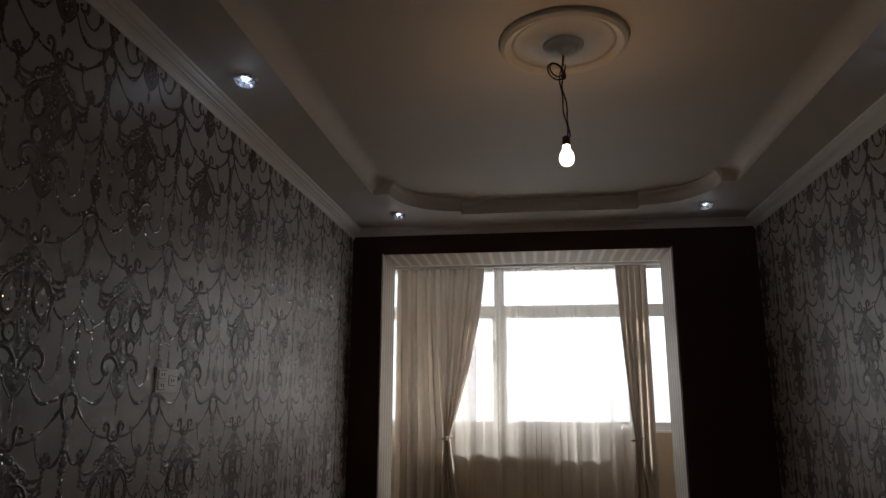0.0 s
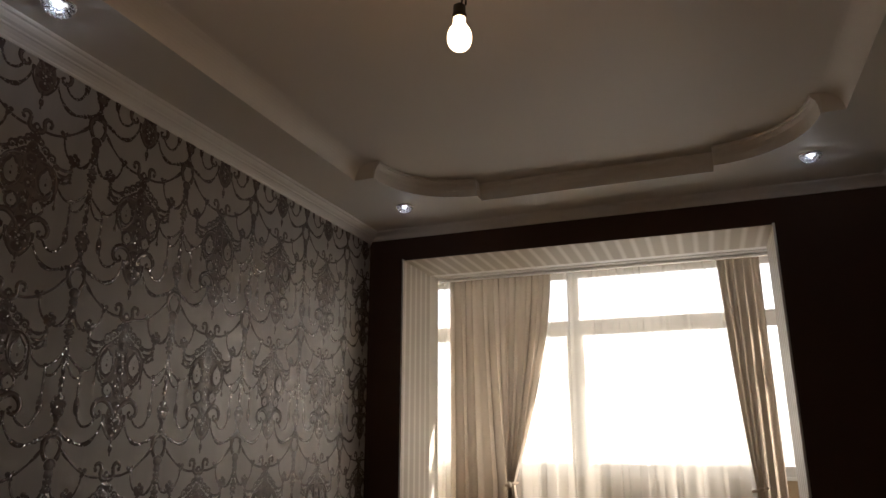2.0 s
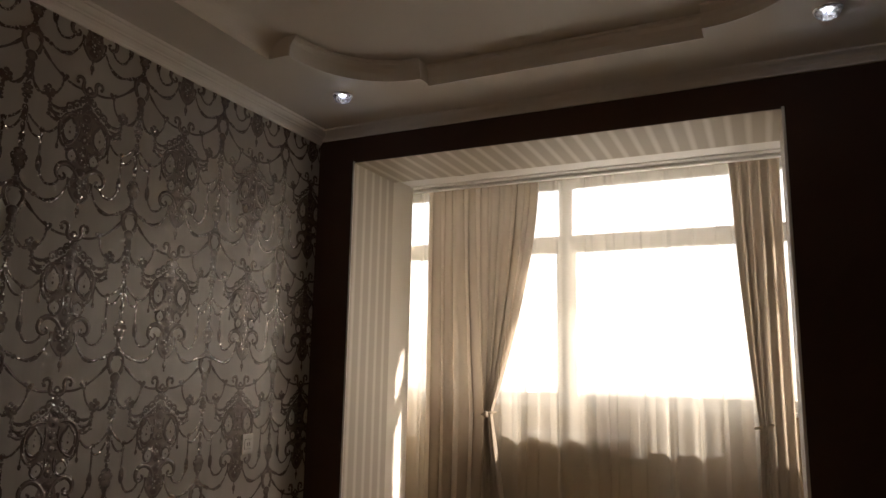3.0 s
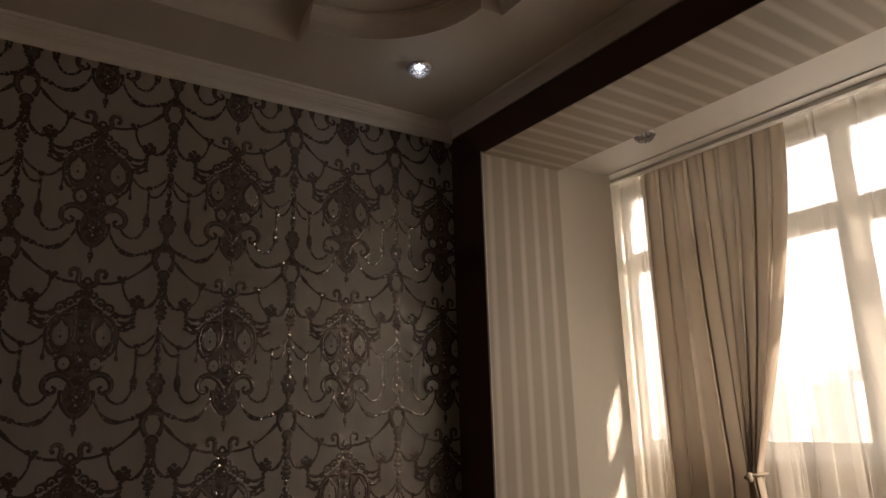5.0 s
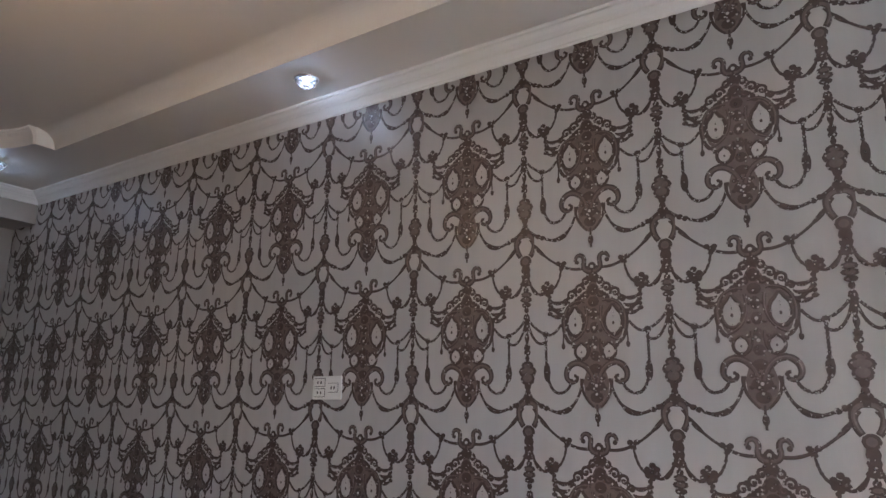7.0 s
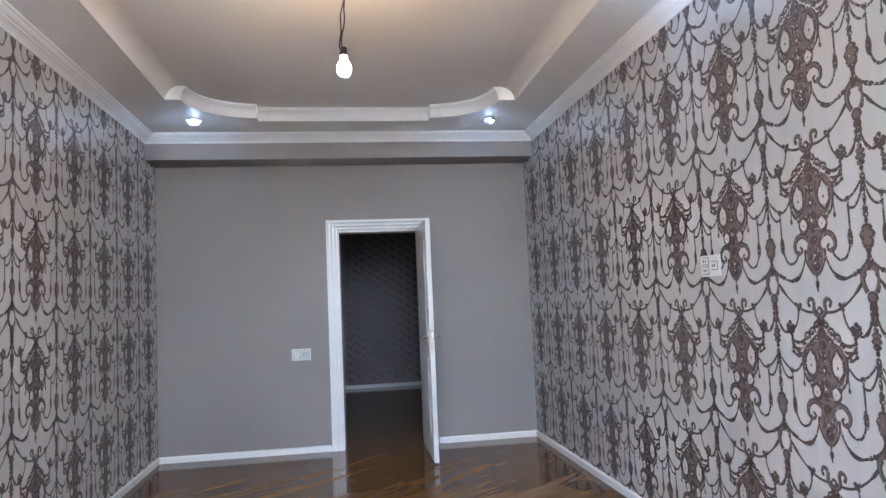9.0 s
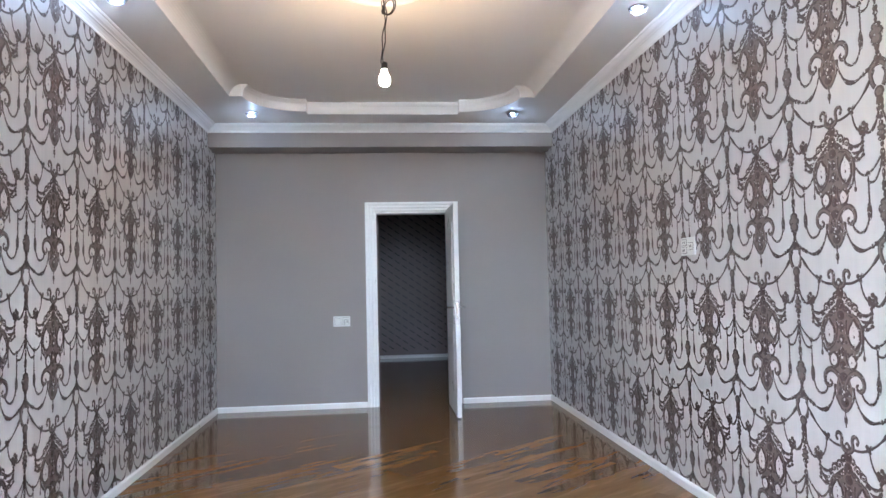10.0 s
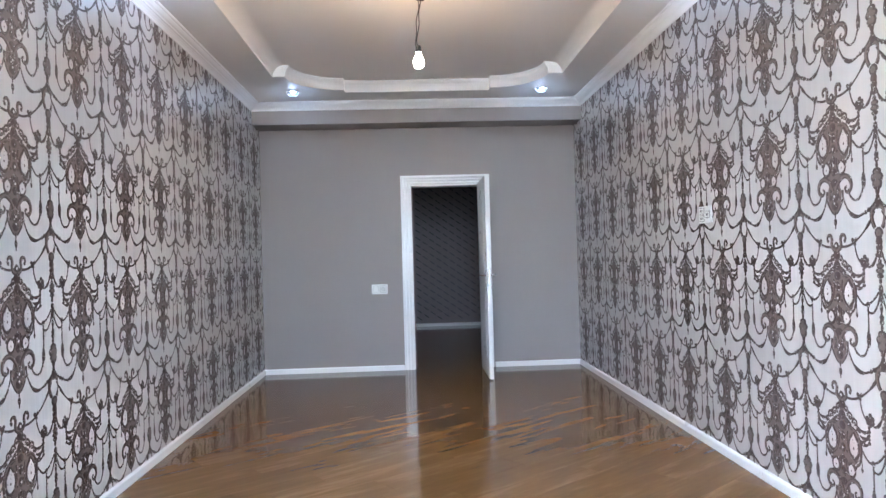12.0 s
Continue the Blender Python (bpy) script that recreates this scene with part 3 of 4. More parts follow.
# ---- radiator ----
# Body tinted beige to put in the shade under the sill; grille stays white.
RADSHADE = material("shade_tinted_enamel", (0.55, 0.45, 0.33), 0.35, 0, 0.05, 5, 60, 0.03)
rad = tagged(empty("radiator", (0.83, 7.757, 0.18)), "panel radiator tinted beige for shade, with a white top grille, behind the sheer curtain", "radiator")
part("panel", block(0, 1.07, 0.02, 0.035, 0, 0.66, 0.004), RADSHADE, rad)
part("panel", block(0, 1.07, 0.09, 0.105, 0, 0.66, 0.004), RADSHADE, rad)
rib = mesh_of("rib", block(0, 0.025, 0.0135, 0.0195, 0.05, 0.61, 0.003), RADSHADE)
for i in range(22):
    o = new("rib", rib)
    o.location = (0.03 + i * 0.047, 0, 0)
    o.parent = rad
bm = block(0, 1.07, 0.018, 0.026, 0.662, 0.69, 0.002)
cuboid(bm, 0, 1.07, 0.098, 0.107, 0.662, 0.69, 0.002)
cuboid(bm, 0, 1.07, 0.027, 0.097, 0.663, 0.671)
for i in range(36):
    cuboid(bm, 0.01 + i * 0.0295, 0.028 + i * 0.0295, 0.028, 0.096, 0.672, 0.684)
part("grille", bm, WHITE, rad, "slotted top grille")
for x in (0.15, 0.9):
    part("foot", block(x, x + 0.03, 0.04, 0.085, -0.18, 0.02, 0.003), WHITE, rad)

# ---- curtains ----


def drape(x_in, x_out, tie_x, z_top, z_tie, y, pleats, gather):
    """A pleated drape whose inner part is drawn to the tie; x_in is the edge near the middle of the window."""
    bm = bmesh.new()
    nu, nv = pleats * 22, 64
    rows = []
    for j in range(nv + 1):
        z = z_top + (0.015 - z_top) * j / nv
        row = []
        for i in range(nu + 1):
            u = i / nu                      # 0 at the inner edge
            xt = x_in + (x_out - x_in) * u
            if z >= z_tie:
                s = (z_top - z) / (z_top - z_tie)
            else:
                s = 1 - 0.20 * min(1, (z_tie - z) / 0.75)
            g = max(0.0, 1 - u / gather) ** 0.8
            pull = (s ** 1.55) * (1 if u < gather else 0)
            sgn = 1 if x_out > x_in else -1
            fold = 0.055 * sgn * (u / gather - 0.5)
            x = xt + (tie_x + fold - xt) * pull if u < gather else xt + (tie_x + 0.0275 * sgn - (x_in + (x_out - x_in) * gather)) * (s ** 1.55) * (1 - (u - gather) / (1 - gather)) ** 1.2
            wob = 0.35 * math.sin(3.1 * u * pleats + 1.3) + 0.2 * math.sin(0.9 * z + 7 * u)
            ph = 2 * math.pi * pleats * u + wob * min(1, (z_top - z) * 1.5)
            amp = 0.022 + 0.020 * min(1, (z_top - z) * 1.2)
            amp *= 1 - 0.45 * pull
            row.append(bm.verts.new((x + 0.014 * (1 - 0.6 * pull) * math.sin(2 * ph), y - amp * (2.2 * abs(math.sin(ph / 2)) - 1.1) + 0.006 * math.sin(2.3 * ph + z) - 0.02 * pull, z)))
        rows.append(row)
    for r0, r1 in zip(rows, rows[1:]):
        for i in range(nu):
            bm.faces.new((r0[i], r0[i + 1], r1[i + 1], r1[i]))
    return bm


def curtain(name, x_in, x_out, tie_x, pleats, gather):
    ob = tagged(empty(name, (0, 0, 0)), "beige pleated drape drawn aside with a cord tieback", "curtain", "pair of drapes")
    part("cloth", drape(x_in, x_out, tie_x, 2.84, 0.995, 7.685, pleats, gather), DRAPE, ob, "", True)
    pts = [(tie_x + 0.052 * math.cos(a), 7.68 + 0.05 * math.sin(a), 0.995 + 0.012 * math.cos(a)) for a in [2 * math.pi * k / 28 for k in range(29)]]
    tb = part("tieback", tube(pts, 0.009, 8), DRAPE, ob, "twisted beige cord", True)
    part("knot", lathe([(0, 0.965), (0.012, 0.97), (0.018, 0.99), (0.013, 1.012), (0, 1.016)], 12, None, tie_x, 7.625), DRAPE, tb, "", True)
    return ob


curtain("drape_curtain", 1.075, 0.13, 0.675, 9, 0.55)
curtain("drape_curtain", 2.45, 2.775, 2.585, 5, 0.55)

bm = bmesh.new()
nu, nv = 1500, 12
rows = []
for j in range(nv + 1):
    z = 2.84 + (0.02 - 2.84) * j / nv
    d = 0.55 + 0.45 * j / nv
    row = []
    for i in range(nu + 1):
        x = -0.27 + 3.02 * i / nu
        p = 2 * math.pi * x / 0.21 + 1.7 * math.sin(x * 3.1) + 0.9 * math.sin(x * 7.7 + 1) + 0.12 * math.sin(z * 2.2 + x * 4)
        a = 0.6 + 0.4 * math.sin(x * 5.3 + 2)
        q = 2 * math.pi * x / 0.064 + 2.3 * math.sin(x * 5.9 + 0.4) + 0.10 * math.sin(z * 3.1 + x * 6)
        row.append(bm.verts.new((x + 0.050 * d * a * math.sin(p) + 0.017 * d * (0.6 + 0.4 * math.sin(x * 8.3)) * math.sin(q), 7.735 + 0.015 * d * math.cos(p + 0.4) + 0.004 * math.sin(3.1 * p), z)))
    rows.append(row)
for r0, r1 in zip(rows, rows[1:]):
    for i in range(nu):
        bm.faces.new((r0[i], r0[i + 1], r1[i + 1], r1[i]))
tagged(part("sheer_curtain", bm, TULLE, None, "", True), "sheer cream voile curtain across the window", "curtain")

rail = tagged(empty("curtain_rail", (0, 0, 0)), "white double curtain track on the niche ceiling", "curtain rail")
for y in (7.685, 7.735):
    part("track", block(-0.27, 2.9, y - 0.012, y + 0.012, 2.848, 2.869, 0.003), WHITE, rail)

# ---- lamps ----


bm = bmesh.new()
vs = [bm.verts.new(d) for d in ((1, 0, 0), (0, 1, 0), (-1, 0, 0), (0, -1, 0), (0, 0, 1.3), (0, 0, -1.3))]
for q in ((0, 1, 4), (1, 2, 4), (2, 3, 4), (3, 0, 4), (1, 0, 5), (2, 1, 5), (3, 2, 5), (0, 3, 5)):
    bm.faces.new([vs[i] for i in q])
CRYSTAL_MESH = mesh_of("crystal", bm, CRYSTAL)


def spotlight(name, place, lit=True):
    x, y, z = place
    ob = tagged(empty(name, place), "recessed crystal ceiling spotlight with a cut glass ring" + (", lit white" if lit else ", switched off"), "spotlight", "ceiling spotlights")
    part("ring", lathe([(0.044, 0.001), (0.058, 0.001), (0.060, -0.004), (0.055, -0.008), (0.046, -0.009), (0.043, -0.005), (0.044, 0.001)], 32), CHROME, ob, "chrome ring", True)
    for r, h, sz, n, tw in ((0.049, -0.012, 0.0064, 16, 0.0), (0.038, -0.026, 0.0090, 13, 0.2), (0.024, -0.033, 0.0080, 9, 0.1)):
        for k in range(n):
            a = 2 * math.pi * k / n + tw
            o = new("crystal", CRYSTAL_MESH)
            o.matrix_basis = pose(r * math.cos(a), r * math.sin(a), h, 0, 0, math.degrees(a)) @ Matrix.Scale(sz, 4)
            o.parent = ob
    part("lens", lathe([(0, -0.014), (0.008, -0.013), (0.015, -0.008), (0.019, -0.001), (0, 0.0005)], 20), LEDGLOW if lit else CRYSTAL, ob, "glowing white lens" if lit else "clear lens", True)
    part("reflector", lathe([(0.020, 0.0006), (0.043, -0.001), (0.043, 0.0012), (0.020, 0.0012)], 24), CHROME, ob, "chrome reflector dish", True)
    if lit:
        lamp = lamp_point("spot_lamp", (x, y, z - 0.047), 0.06, 0.005, (0.80, 0.88, 1.0))
    return ob


for p in ((0.515, 5.775), (2.935, 5.775), (0.262, 3.32), (3.21, 3.335), (0.51, 0.815), (2.94, 0.815)):
    spotlight("ceiling_spotlight", (*p, SOFFIT))
spotlight("ceiling_spotlight", (0.684, 7.06, 2.75), False)

MX, MY = 1.764, 3.355
rose = tagged(empty("ceiling_rose", (0, 0, 0)), "round white plaster ceiling rose with stepped rings", "ceiling rose")
part("hub", lathe([(0, -0.070), (0.010, -0.069), (0.015, -0.058), (0.026, -0.052), (0.030, -0.043), (0.036, -0.040), (0.050, -0.046), (0.060, -0.040), (0.066, -0.029),
                   (0.080, -0.032), (0.092, -0.024), (0.094, 0)], 64), PLASTER, rose, "", True)
part("disc", lathe([(0.094, -0.020), (0.11, -0.023), (0.14, -0.020), (0.18, -0.013), (0.215, -0.010), (0.236, -0.013), (0.237, 0)], 64), PLASTER, rose, "", True)
part("rim", lathe([(0.237, -0.014), (0.246, -0.020), (0.252, -0.019), (0.256, -0.026), (0.266, -0.034), (0.274, -0.033), (0.277, -0.025), (0.282, -0.026), (0.289, -0.019), (0.29, 0.0)], 64), PLASTER, rose, "", True)
rose.location = (MX, MY, FIELD)

pend = tagged(empty("pendant_bulb", (MX - 0.008, MY, 0)), "bare glowing bulb hanging from a knotted twin cable", "lamp")
pts = [(0.008 - 0.006 * k / 8, 0, FIELD - 0.04 - 0.010 * k) for k in range(9)]
part("cord", tube(pts, 0.0042, 8), CORD, pend, "dark twin cable", True)
for s in (-1, 1):
    loop = []
    for k in range(25):
        a = 2 * math.pi * k / 24
        loop.append((0.002 - (0.042 + 0.005 * s) * (1 - math.cos(a)) * 0.75 + 0.003 * s, 0.006 * s + 0.01 * math.sin(a), 2.808 + (0.040 + 0.005 * s) * math.sin(a) + 0.014 * (1 - math.cos(a))))
    part("cord_loop", tube(loop, 0.0034, 8), CORD, pend, "", True)
    strand = []
    for k in range(30):
        t = k / 29
        strand.append((0.004 + s * (0.0055 + 0.005 * math.sin(13 * t + 0.8 * s)) - 0.010 * math.sin(5.3 * t), 0.004 * math.cos(8 * t) * s, 2.85 - (2.85 - 2.498) * t))
    part("strand", tube(strand, 0.0030, 8), CORD, pend, "", True)
part("knot", lathe([(0, 2.776), (0.009, 2.78), (0.0125, 2.795), (0.008, 2.812), (0, 2.816)], 12, None, 0.004, 0), CORD, pend, "", True)
part("lampholder", lathe([(0, 2.504), (0.010, 2.504), (0.0165, 2.498), (0.0172, 2.476), (0.0195, 2.472), (0.0195, 2.464), (0.018, 2.461), (0, 2.461)], 24, None, 0.004, 0), BLACKRUB, pend, "black lampholder", True)
bulb = part("bulb", lathe([(0.0160, 2.464), (0.0165, 2.452), (0.0172, 2.444), (0.0215, 2.435), (0.0275, 2.426), (0.0315, 2.415), (0.0330, 2.403), (0.0322, 2.391), (0.0288, 2.380), (0.0220, 2.3715), (0.0120, 2.3665), (0, 2.365)], 28, None, 0.004, 0), BULBGLOW, pend, "glowing bulb", True)
bulb.visible_shadow = False
lamp_point("bulb_lamp", (MX - 0.004, MY, 2.402), 0.75, 0.014, (1.0, 0.52, 0.19))

# ---- sockets and switches ----


def plate(name, label, category, m, w, h, modules):
    """A frame on a wall; its own x runs along the wall, -y faces the room. modules: (x, z, kind)."""
    ob = tagged(empty(name), label, category)
    part("frame", block(-w / 2, w / 2, -0.009, 0, -h / 2, h / 2, 0.003), PLASTIC, ob)
    for x, z, kind, mw, mh in modules:
        part("joint", block(x - mw / 2 - 0.0022, x + mw / 2 + 0.0022, -0.0094, -0.0088, z - mh / 2 - 0.0022, z + mh / 2 + 0.0022), SLOT, ob, "dark joint round the insert")
        mod = part("insert", block(x - mw / 2, x + mw / 2, -0.0125, -0.0095, z - mh / 2, z + mh / 2, 0.0012), PLASTIC, ob)
        if kind == "rocker":
            part("rocker", block(x - mw * 0.4, x + mw * 0.4, -0.016, -0.0128, z - mh * 0.4, z + mh * 0.4, 0.0015), PLASTIC, mod)
        elif kind == "round":
            part("rim", tube([(x + 0.019 * math.cos(a), -0.0135, z + 0.019 * math.sin(a)) for a in [2 * math.pi * k / 24 for k in range(25)]], 0.0022, 6), SLOT, mod, "dark round rim", True)
            for s in (-1, 1):
                part("hole", block(x + s * 0.0085 - 0.003, x + s * 0.0085 + 0.003, -0.0137, -0.0127, z - 0.003, z + 0.003), SLOT, mod, "dark pin hole")
        else:
            for s in (-1, 1):
                part("hole", block(x + s * mw * 0.16 - 0.003, x + s * mw * 0.16 + 0.003, -0.0137, -0.0127, z - mh * 0.18, z + mh * 0.18), SLOT, mod, "dark pin hole")
    ob.matrix_basis = m
    return ob


plate("socket_panel", "white three-way socket panel set in patterned wallpaper", "socket", pose(0.0005, 3.305, 1.441, 0, 0, 90), 0.175, 0.105,
      [(-0.042, 0.024, "pins", 0.06, 0.034), (-0.042, -0.022, "pins", 0.06, 0.034), (0.040, 0.0, "pins", 0.056, 0.038)])
plate("wall_socket", "white single socket low on the patterned wallpaper", "socket", pose(0.0005, 5.752, 0.906, 0, 0, 90), 0.085, 0.108, [(0, 0, "pins", 0.052, 0.05)])
plate("light_switch", "white double plate with a socket and a switch on grey paint", "switch", pose(2.19, 0.0005, 0.888, 0, 0, 180), 0.172, 0.105,
      [(-0.04, 0, "rocker", 0.06, 0.07), (0.04, 0, "round", 0.06, 0.07)])
plate("wall_socket", "white single socket on the patterned wallpaper by the window", "socket", pose(W - 0.0005, 5.75, 0.92, 0, 0, -90), 0.085, 0.105, [(0, 0, "pins", 0.052, 0.05)])

# ---- town outside ----
structure(part("ground", block(-900, 900, -900, 900, -26.2, -26), GROUND), "hazy city ground far below the window", "ground")


def tower(x, y, w, d, h, mat, rows, cols):
    ob = tagged(empty("apartment_building", (x, y, -26)), "distant apartment tower with rows of windows", "building", "far towers")
    part("wall", block(-w / 2, w / 2, -d / 2, d / 2, 0, h), mat, ob)
    part("roof", block(-w / 2 - 0.4, w / 2 + 0.4, -d / 2 - 0.4, d / 2 + 0.4, h, h + 0.8), mat, ob)
    me = mesh_of("window", block(-w / cols * 0.27, w / cols * 0.27, -0.25, -0.02, 0, h / rows * 0.5), FARGLASS)
    for r in range(rows):
        for c in range(cols):
            o = new("window", me)
            o.parent = ob
            o.location = (-w / 2 + w * (c + 0.5) / cols, -d / 2, h * (r + 0.3) / rows)


for k, (x, y, w, h) in enumerate(((-206, 350, 26, 41), (-182, 390, 22, 44), (-160, 330, 18, 36), (-136, 400, 14, 56), (-118, 345, 22, 34), (-36, 400, 9, 58))):
    tower(x, y, w, 16, h, FACADES[k % 3], 14, 6)

# ---- wallpaper print ----
PU, PV = 0.5408, 0.643


def ribbon(bm, pts, w0, w1=None, relief=0.0011, slot=0, base=0.0003):
    """A stroke of the print, slightly raised along its middle. pts: (u, v)."""
    w1 = w0 if w1 is None else w1
    rows = []
    n = len(pts)
    for i, (u, v) in enumerate(pts):
        a, b = pts[max(i - 1, 0)], pts[min(i + 1, n - 1)]
        du, dv = b[0] - a[0], b[1] - a[1]
        d = math.hypot(du, dv) or 1
        w = (w0 + (w1 - w0) * i / max(1, n - 1) + (0.0025 if slot == 0 else 0.0)) / 2
        rows.append((bm.verts.new((base, u - dv / d * w, v + du / d * w)), bm.verts.new((relief, u, v)), bm.verts.new((base, u + dv / d * w, v - du / d * w))))
    for r0, r1 in zip(rows, rows[1:]):
        bm.faces.new((r0[0], r0[1], r1[1], r1[0])).material_index = slot
        bm.faces.new((r0[1], r0[2], r1[2], r1[1])).material_index = slot


def blob(bm, u, v, ru, rv, n=10, relief=0.0012, slot=0):
    c = bm.verts.new((relief, u, v))
    ring = []
    for k in range(n):
        a = 2 * math.pi * k / n
        ring.append(bm.verts.new((0.0003 if slot == 0 else relief - 0.0006, u + ru * math.cos(a), v + rv * math.sin(a))))
    for k in range(n):
        bm.faces.new((c, ring[k], ring[(k + 1) % n])).material_index = slot


def leaf(bm, pts, w, relief=0.0018):
    """A pointed leaf along pts."""
    n = len(pts)
    for k in range(n - 1):
        wa, wb = (w * math.sin(math.pi * (i + 0.25) / (n - 0.5)) for i in (k, k + 1))
        ribbon(bm, pts[k:k + 2], wa, wb, relief)


def band(bm, pts, w0, w1=None, relief=0.002):
    """A broad stroke with a dark edge and a lighter middle."""
    w1 = w0 if w1 is None else w1
    ribbon(bm, pts, w0, w1, relief)
    ribbon(bm, pts, w0 * 0.5, w1 * 0.5, relief + 0.0010, 3, relief - 0.0002)


def curve(p0, p1, p2, p3, n=12):
    out = []
    for i in range(n + 1):
        t = i / n
        s = 1 - t
        out.append(tuple(s ** 3 * p0[k] + 3 * s * s * t * p1[k] + 3 * s * t * t * p2[k] + t ** 3 * p3[k] for k in (0, 1)))
    return out


def beads(bm, pts, r, every=1):
    for u, v in pts[::every]:
        blob(bm, u, v, r, r, 6)


def volute(bm, cu, cv, r, a0, turns, w, hand):
    pts = []
    n = 16
    for i in range(n + 1):
        t = i / n
        a = a0 + hand * turns * 2 * math.pi * t
        rr = r * (1 - 0.72 * t)
        pts.append((cu + rr * math.cos(a), cv + rr * math.sin(a)))
    ribbon(bm, pts, w, w * 0.6)
    return pts


def loop(cu, cv, ru, rv, tip=0.0, n=16):
    return [(cu + ru * math.sin(2 * math.pi * k / n), cv + rv * math.cos(2 * math.pi * k / n) + (tip if k in (0, n) else 0)) for k in range(n + 1)]


def fill(bm, pts, relief=0.0004, slot=0):
    """A filled figure of the print round its middle."""
    cu, cv = sum(p[0] for p in pts) / len(pts), sum(p[1] for p in pts) / len(pts)
    c = bm.verts.new((relief + 0.0003, cu, cv))
    ring = [bm.verts.new((relief, u, v)) for u, v in pts]
    for k in range(len(ring)):
        bm.faces.new((c, ring[k], ring[(k + 1) % len(ring)])).material_index = slot


def glints(bm, pts, r=0.0028):
    """Flat glitter grains, each tilted a little."""
    for u, v in pts:
        a0, t0, t1 = (u * 911 + v * 577) % 6.28, math.sin(u * 4177 + v * 2311) * 0.20, math.sin(u * 1733 + v * 6421) * 0.16
        ring = []
        for k in range(5):
            du, dv = r * math.cos(a0 + k * 2 * math.pi / 5), r * math.sin(a0 + k * 2 * math.pi / 5)
            ring.append(bm.verts.new((0.0034 + t0 * du + t1 * dv, u + du, v + dv)))
        bm.faces.new(ring).material_index = 2


def motif():
    """One repeat: a chandelier with scrolls and swags, and half of the beaded column on either side."""
    bm = bmesh.new()
    H = PU / 2
    # body of the chandelier
    half = [(0.010, 0.20), (0.018, 0.172), (0.012, 0.145), (0.028, 0.118), (0.042, 0.085), (0.096, 0.062), (0.113, 0.02), (0.110, -0.02), (0.098, -0.055), (0.076, -0.075),
            (0.080, -0.115), (0.056, -0.140), (0.026, -0.152), (0.018, -0.172), (0.028, -0.192), (0.048, -0.212), (0.044, -0.25), (0.025, -0.285), (0.008, -0.305)]
    fill(bm, half + [(-u, v) for u, v in reversed(half)], 0.0004, 3)
    for v, ru, rv in ((0.20, 0.018, 0.024), (0.165, 0.026, 0.02), (0.12, 0.02, 0.024), (0.075, 0.024, 0.022), (0.03, 0.018, 0.026), (-0.02, 0.020, 0.026),
                      (-0.07, 0.018, 0.026), (-0.12, 0.022, 0.022), (-0.165, 0.028, 0.02), (-0.225, 0.036, 0.024), (-0.265, 0.026, 0.022), (-0.335, 0.011, 0.018)):
        blob(bm, 0, v, ru, rv, 10, 0.0022)
    ribbon(bm, [(0, -0.29), (0, -0.365)], 0.006)
    for v, r in ((0.205, 0.007), (-0.02, 0.006), (-0.09, 0.006), (-0.225, 0.006), (-0.255, 0.005)):
        fill(bm, loop(0, v, r, r, 0, 8)[:-1], 0.0024, 1)
    for s in (-1, 1):
        f = lambda pts: [(s * u, v) for u, v in pts]
        # horns
        band(bm, f(curve((0.004, 0.188), (0.028, 0.186), (0.036, 0.205), (0.030, 0.225), 9)), 0.018, 0.017)
        band(bm, f(curve((0.030, 0.225), (0.024, 0.258), (0.064, 0.262), (0.064, 0.230), 10)), 0.017, 0.011)
        blob(bm, s * 0.058, 0.226, 0.009, 0.009, 8)
        # curls above the eyes
        for cu, cv, r, a0, hand in ((0.026, 0.150, 0.017, 200, -1), (0.052, 0.124, 0.019, 190, -1), (0.084, 0.104, 0.019, 200, -1), (0.030, 0.104, 0.015, 120, 1), (0.062, 0.082, 0.015, 100, 1), (0.108, 0.078, 0.013, 200, -1)):
            volute(bm, s * cu, cv, r, radians(a0 if s > 0 else 180 - a0), 1.15, 0.009, hand * s)
            blob(bm, s * cu, cv, 0.0055, 0.0055, 6)
        # feathered strokes towards the cup
        for v0 in (0.030, 0.056, 0.082):
            leaf(bm, f(curve((0.112, v0 + 0.006), (0.128, v0 - 0.008), (0.150, v0 - 0.008), (0.172, v0 + 0.010), 8)), 0.013)
        for u, v in ((0.014, 0.172), (0.014, 0.128), (0.044, 0.100), (0.040, 0.142), (0.072, 0.122), (0.098, 0.092)):
            blob(bm, s * u, v, 0.0085, 0.0080, 7, 0.0018)
        # arm, curling up to the cup
        ribbon(bm, f(curve((0.100, 0.045), (0.125, 0.020), (0.165, 0.045), (0.176, 0.105), 14)), 0.011, 0.007)
        for u, v in ((0.136, 0.036), (0.158, 0.056)):
            blob(bm, s * u, v, 0.010, 0.008, 7)
        # scrolls framing the eyes
        band(bm, f(curve((0.034, 0.078), (0.085, 0.090), (0.130, 0.050), (0.112, -0.030), 14)), 0.009, 0.013)
        band(bm, f(curve((0.030, 0.060), (0.018, 0.0), (0.036, -0.050), (0.090, -0.066), 12)), 0.011, 0.010)
        ribbon(bm, f(curve((0.020, -0.060), (0.012, -0.110), (0.030, -0.145), (0.078, -0.135), 10)), 0.009, 0.007, 0.002)
        for u, v in ((0.022, 0.030), (0.024, -0.030), (0.030, -0.075), (0.080, -0.085), (0.028, -0.200), (0.032, -0.235)):
            blob(bm, s * u, v, 0.0095, 0.0085, 7, 0.002)
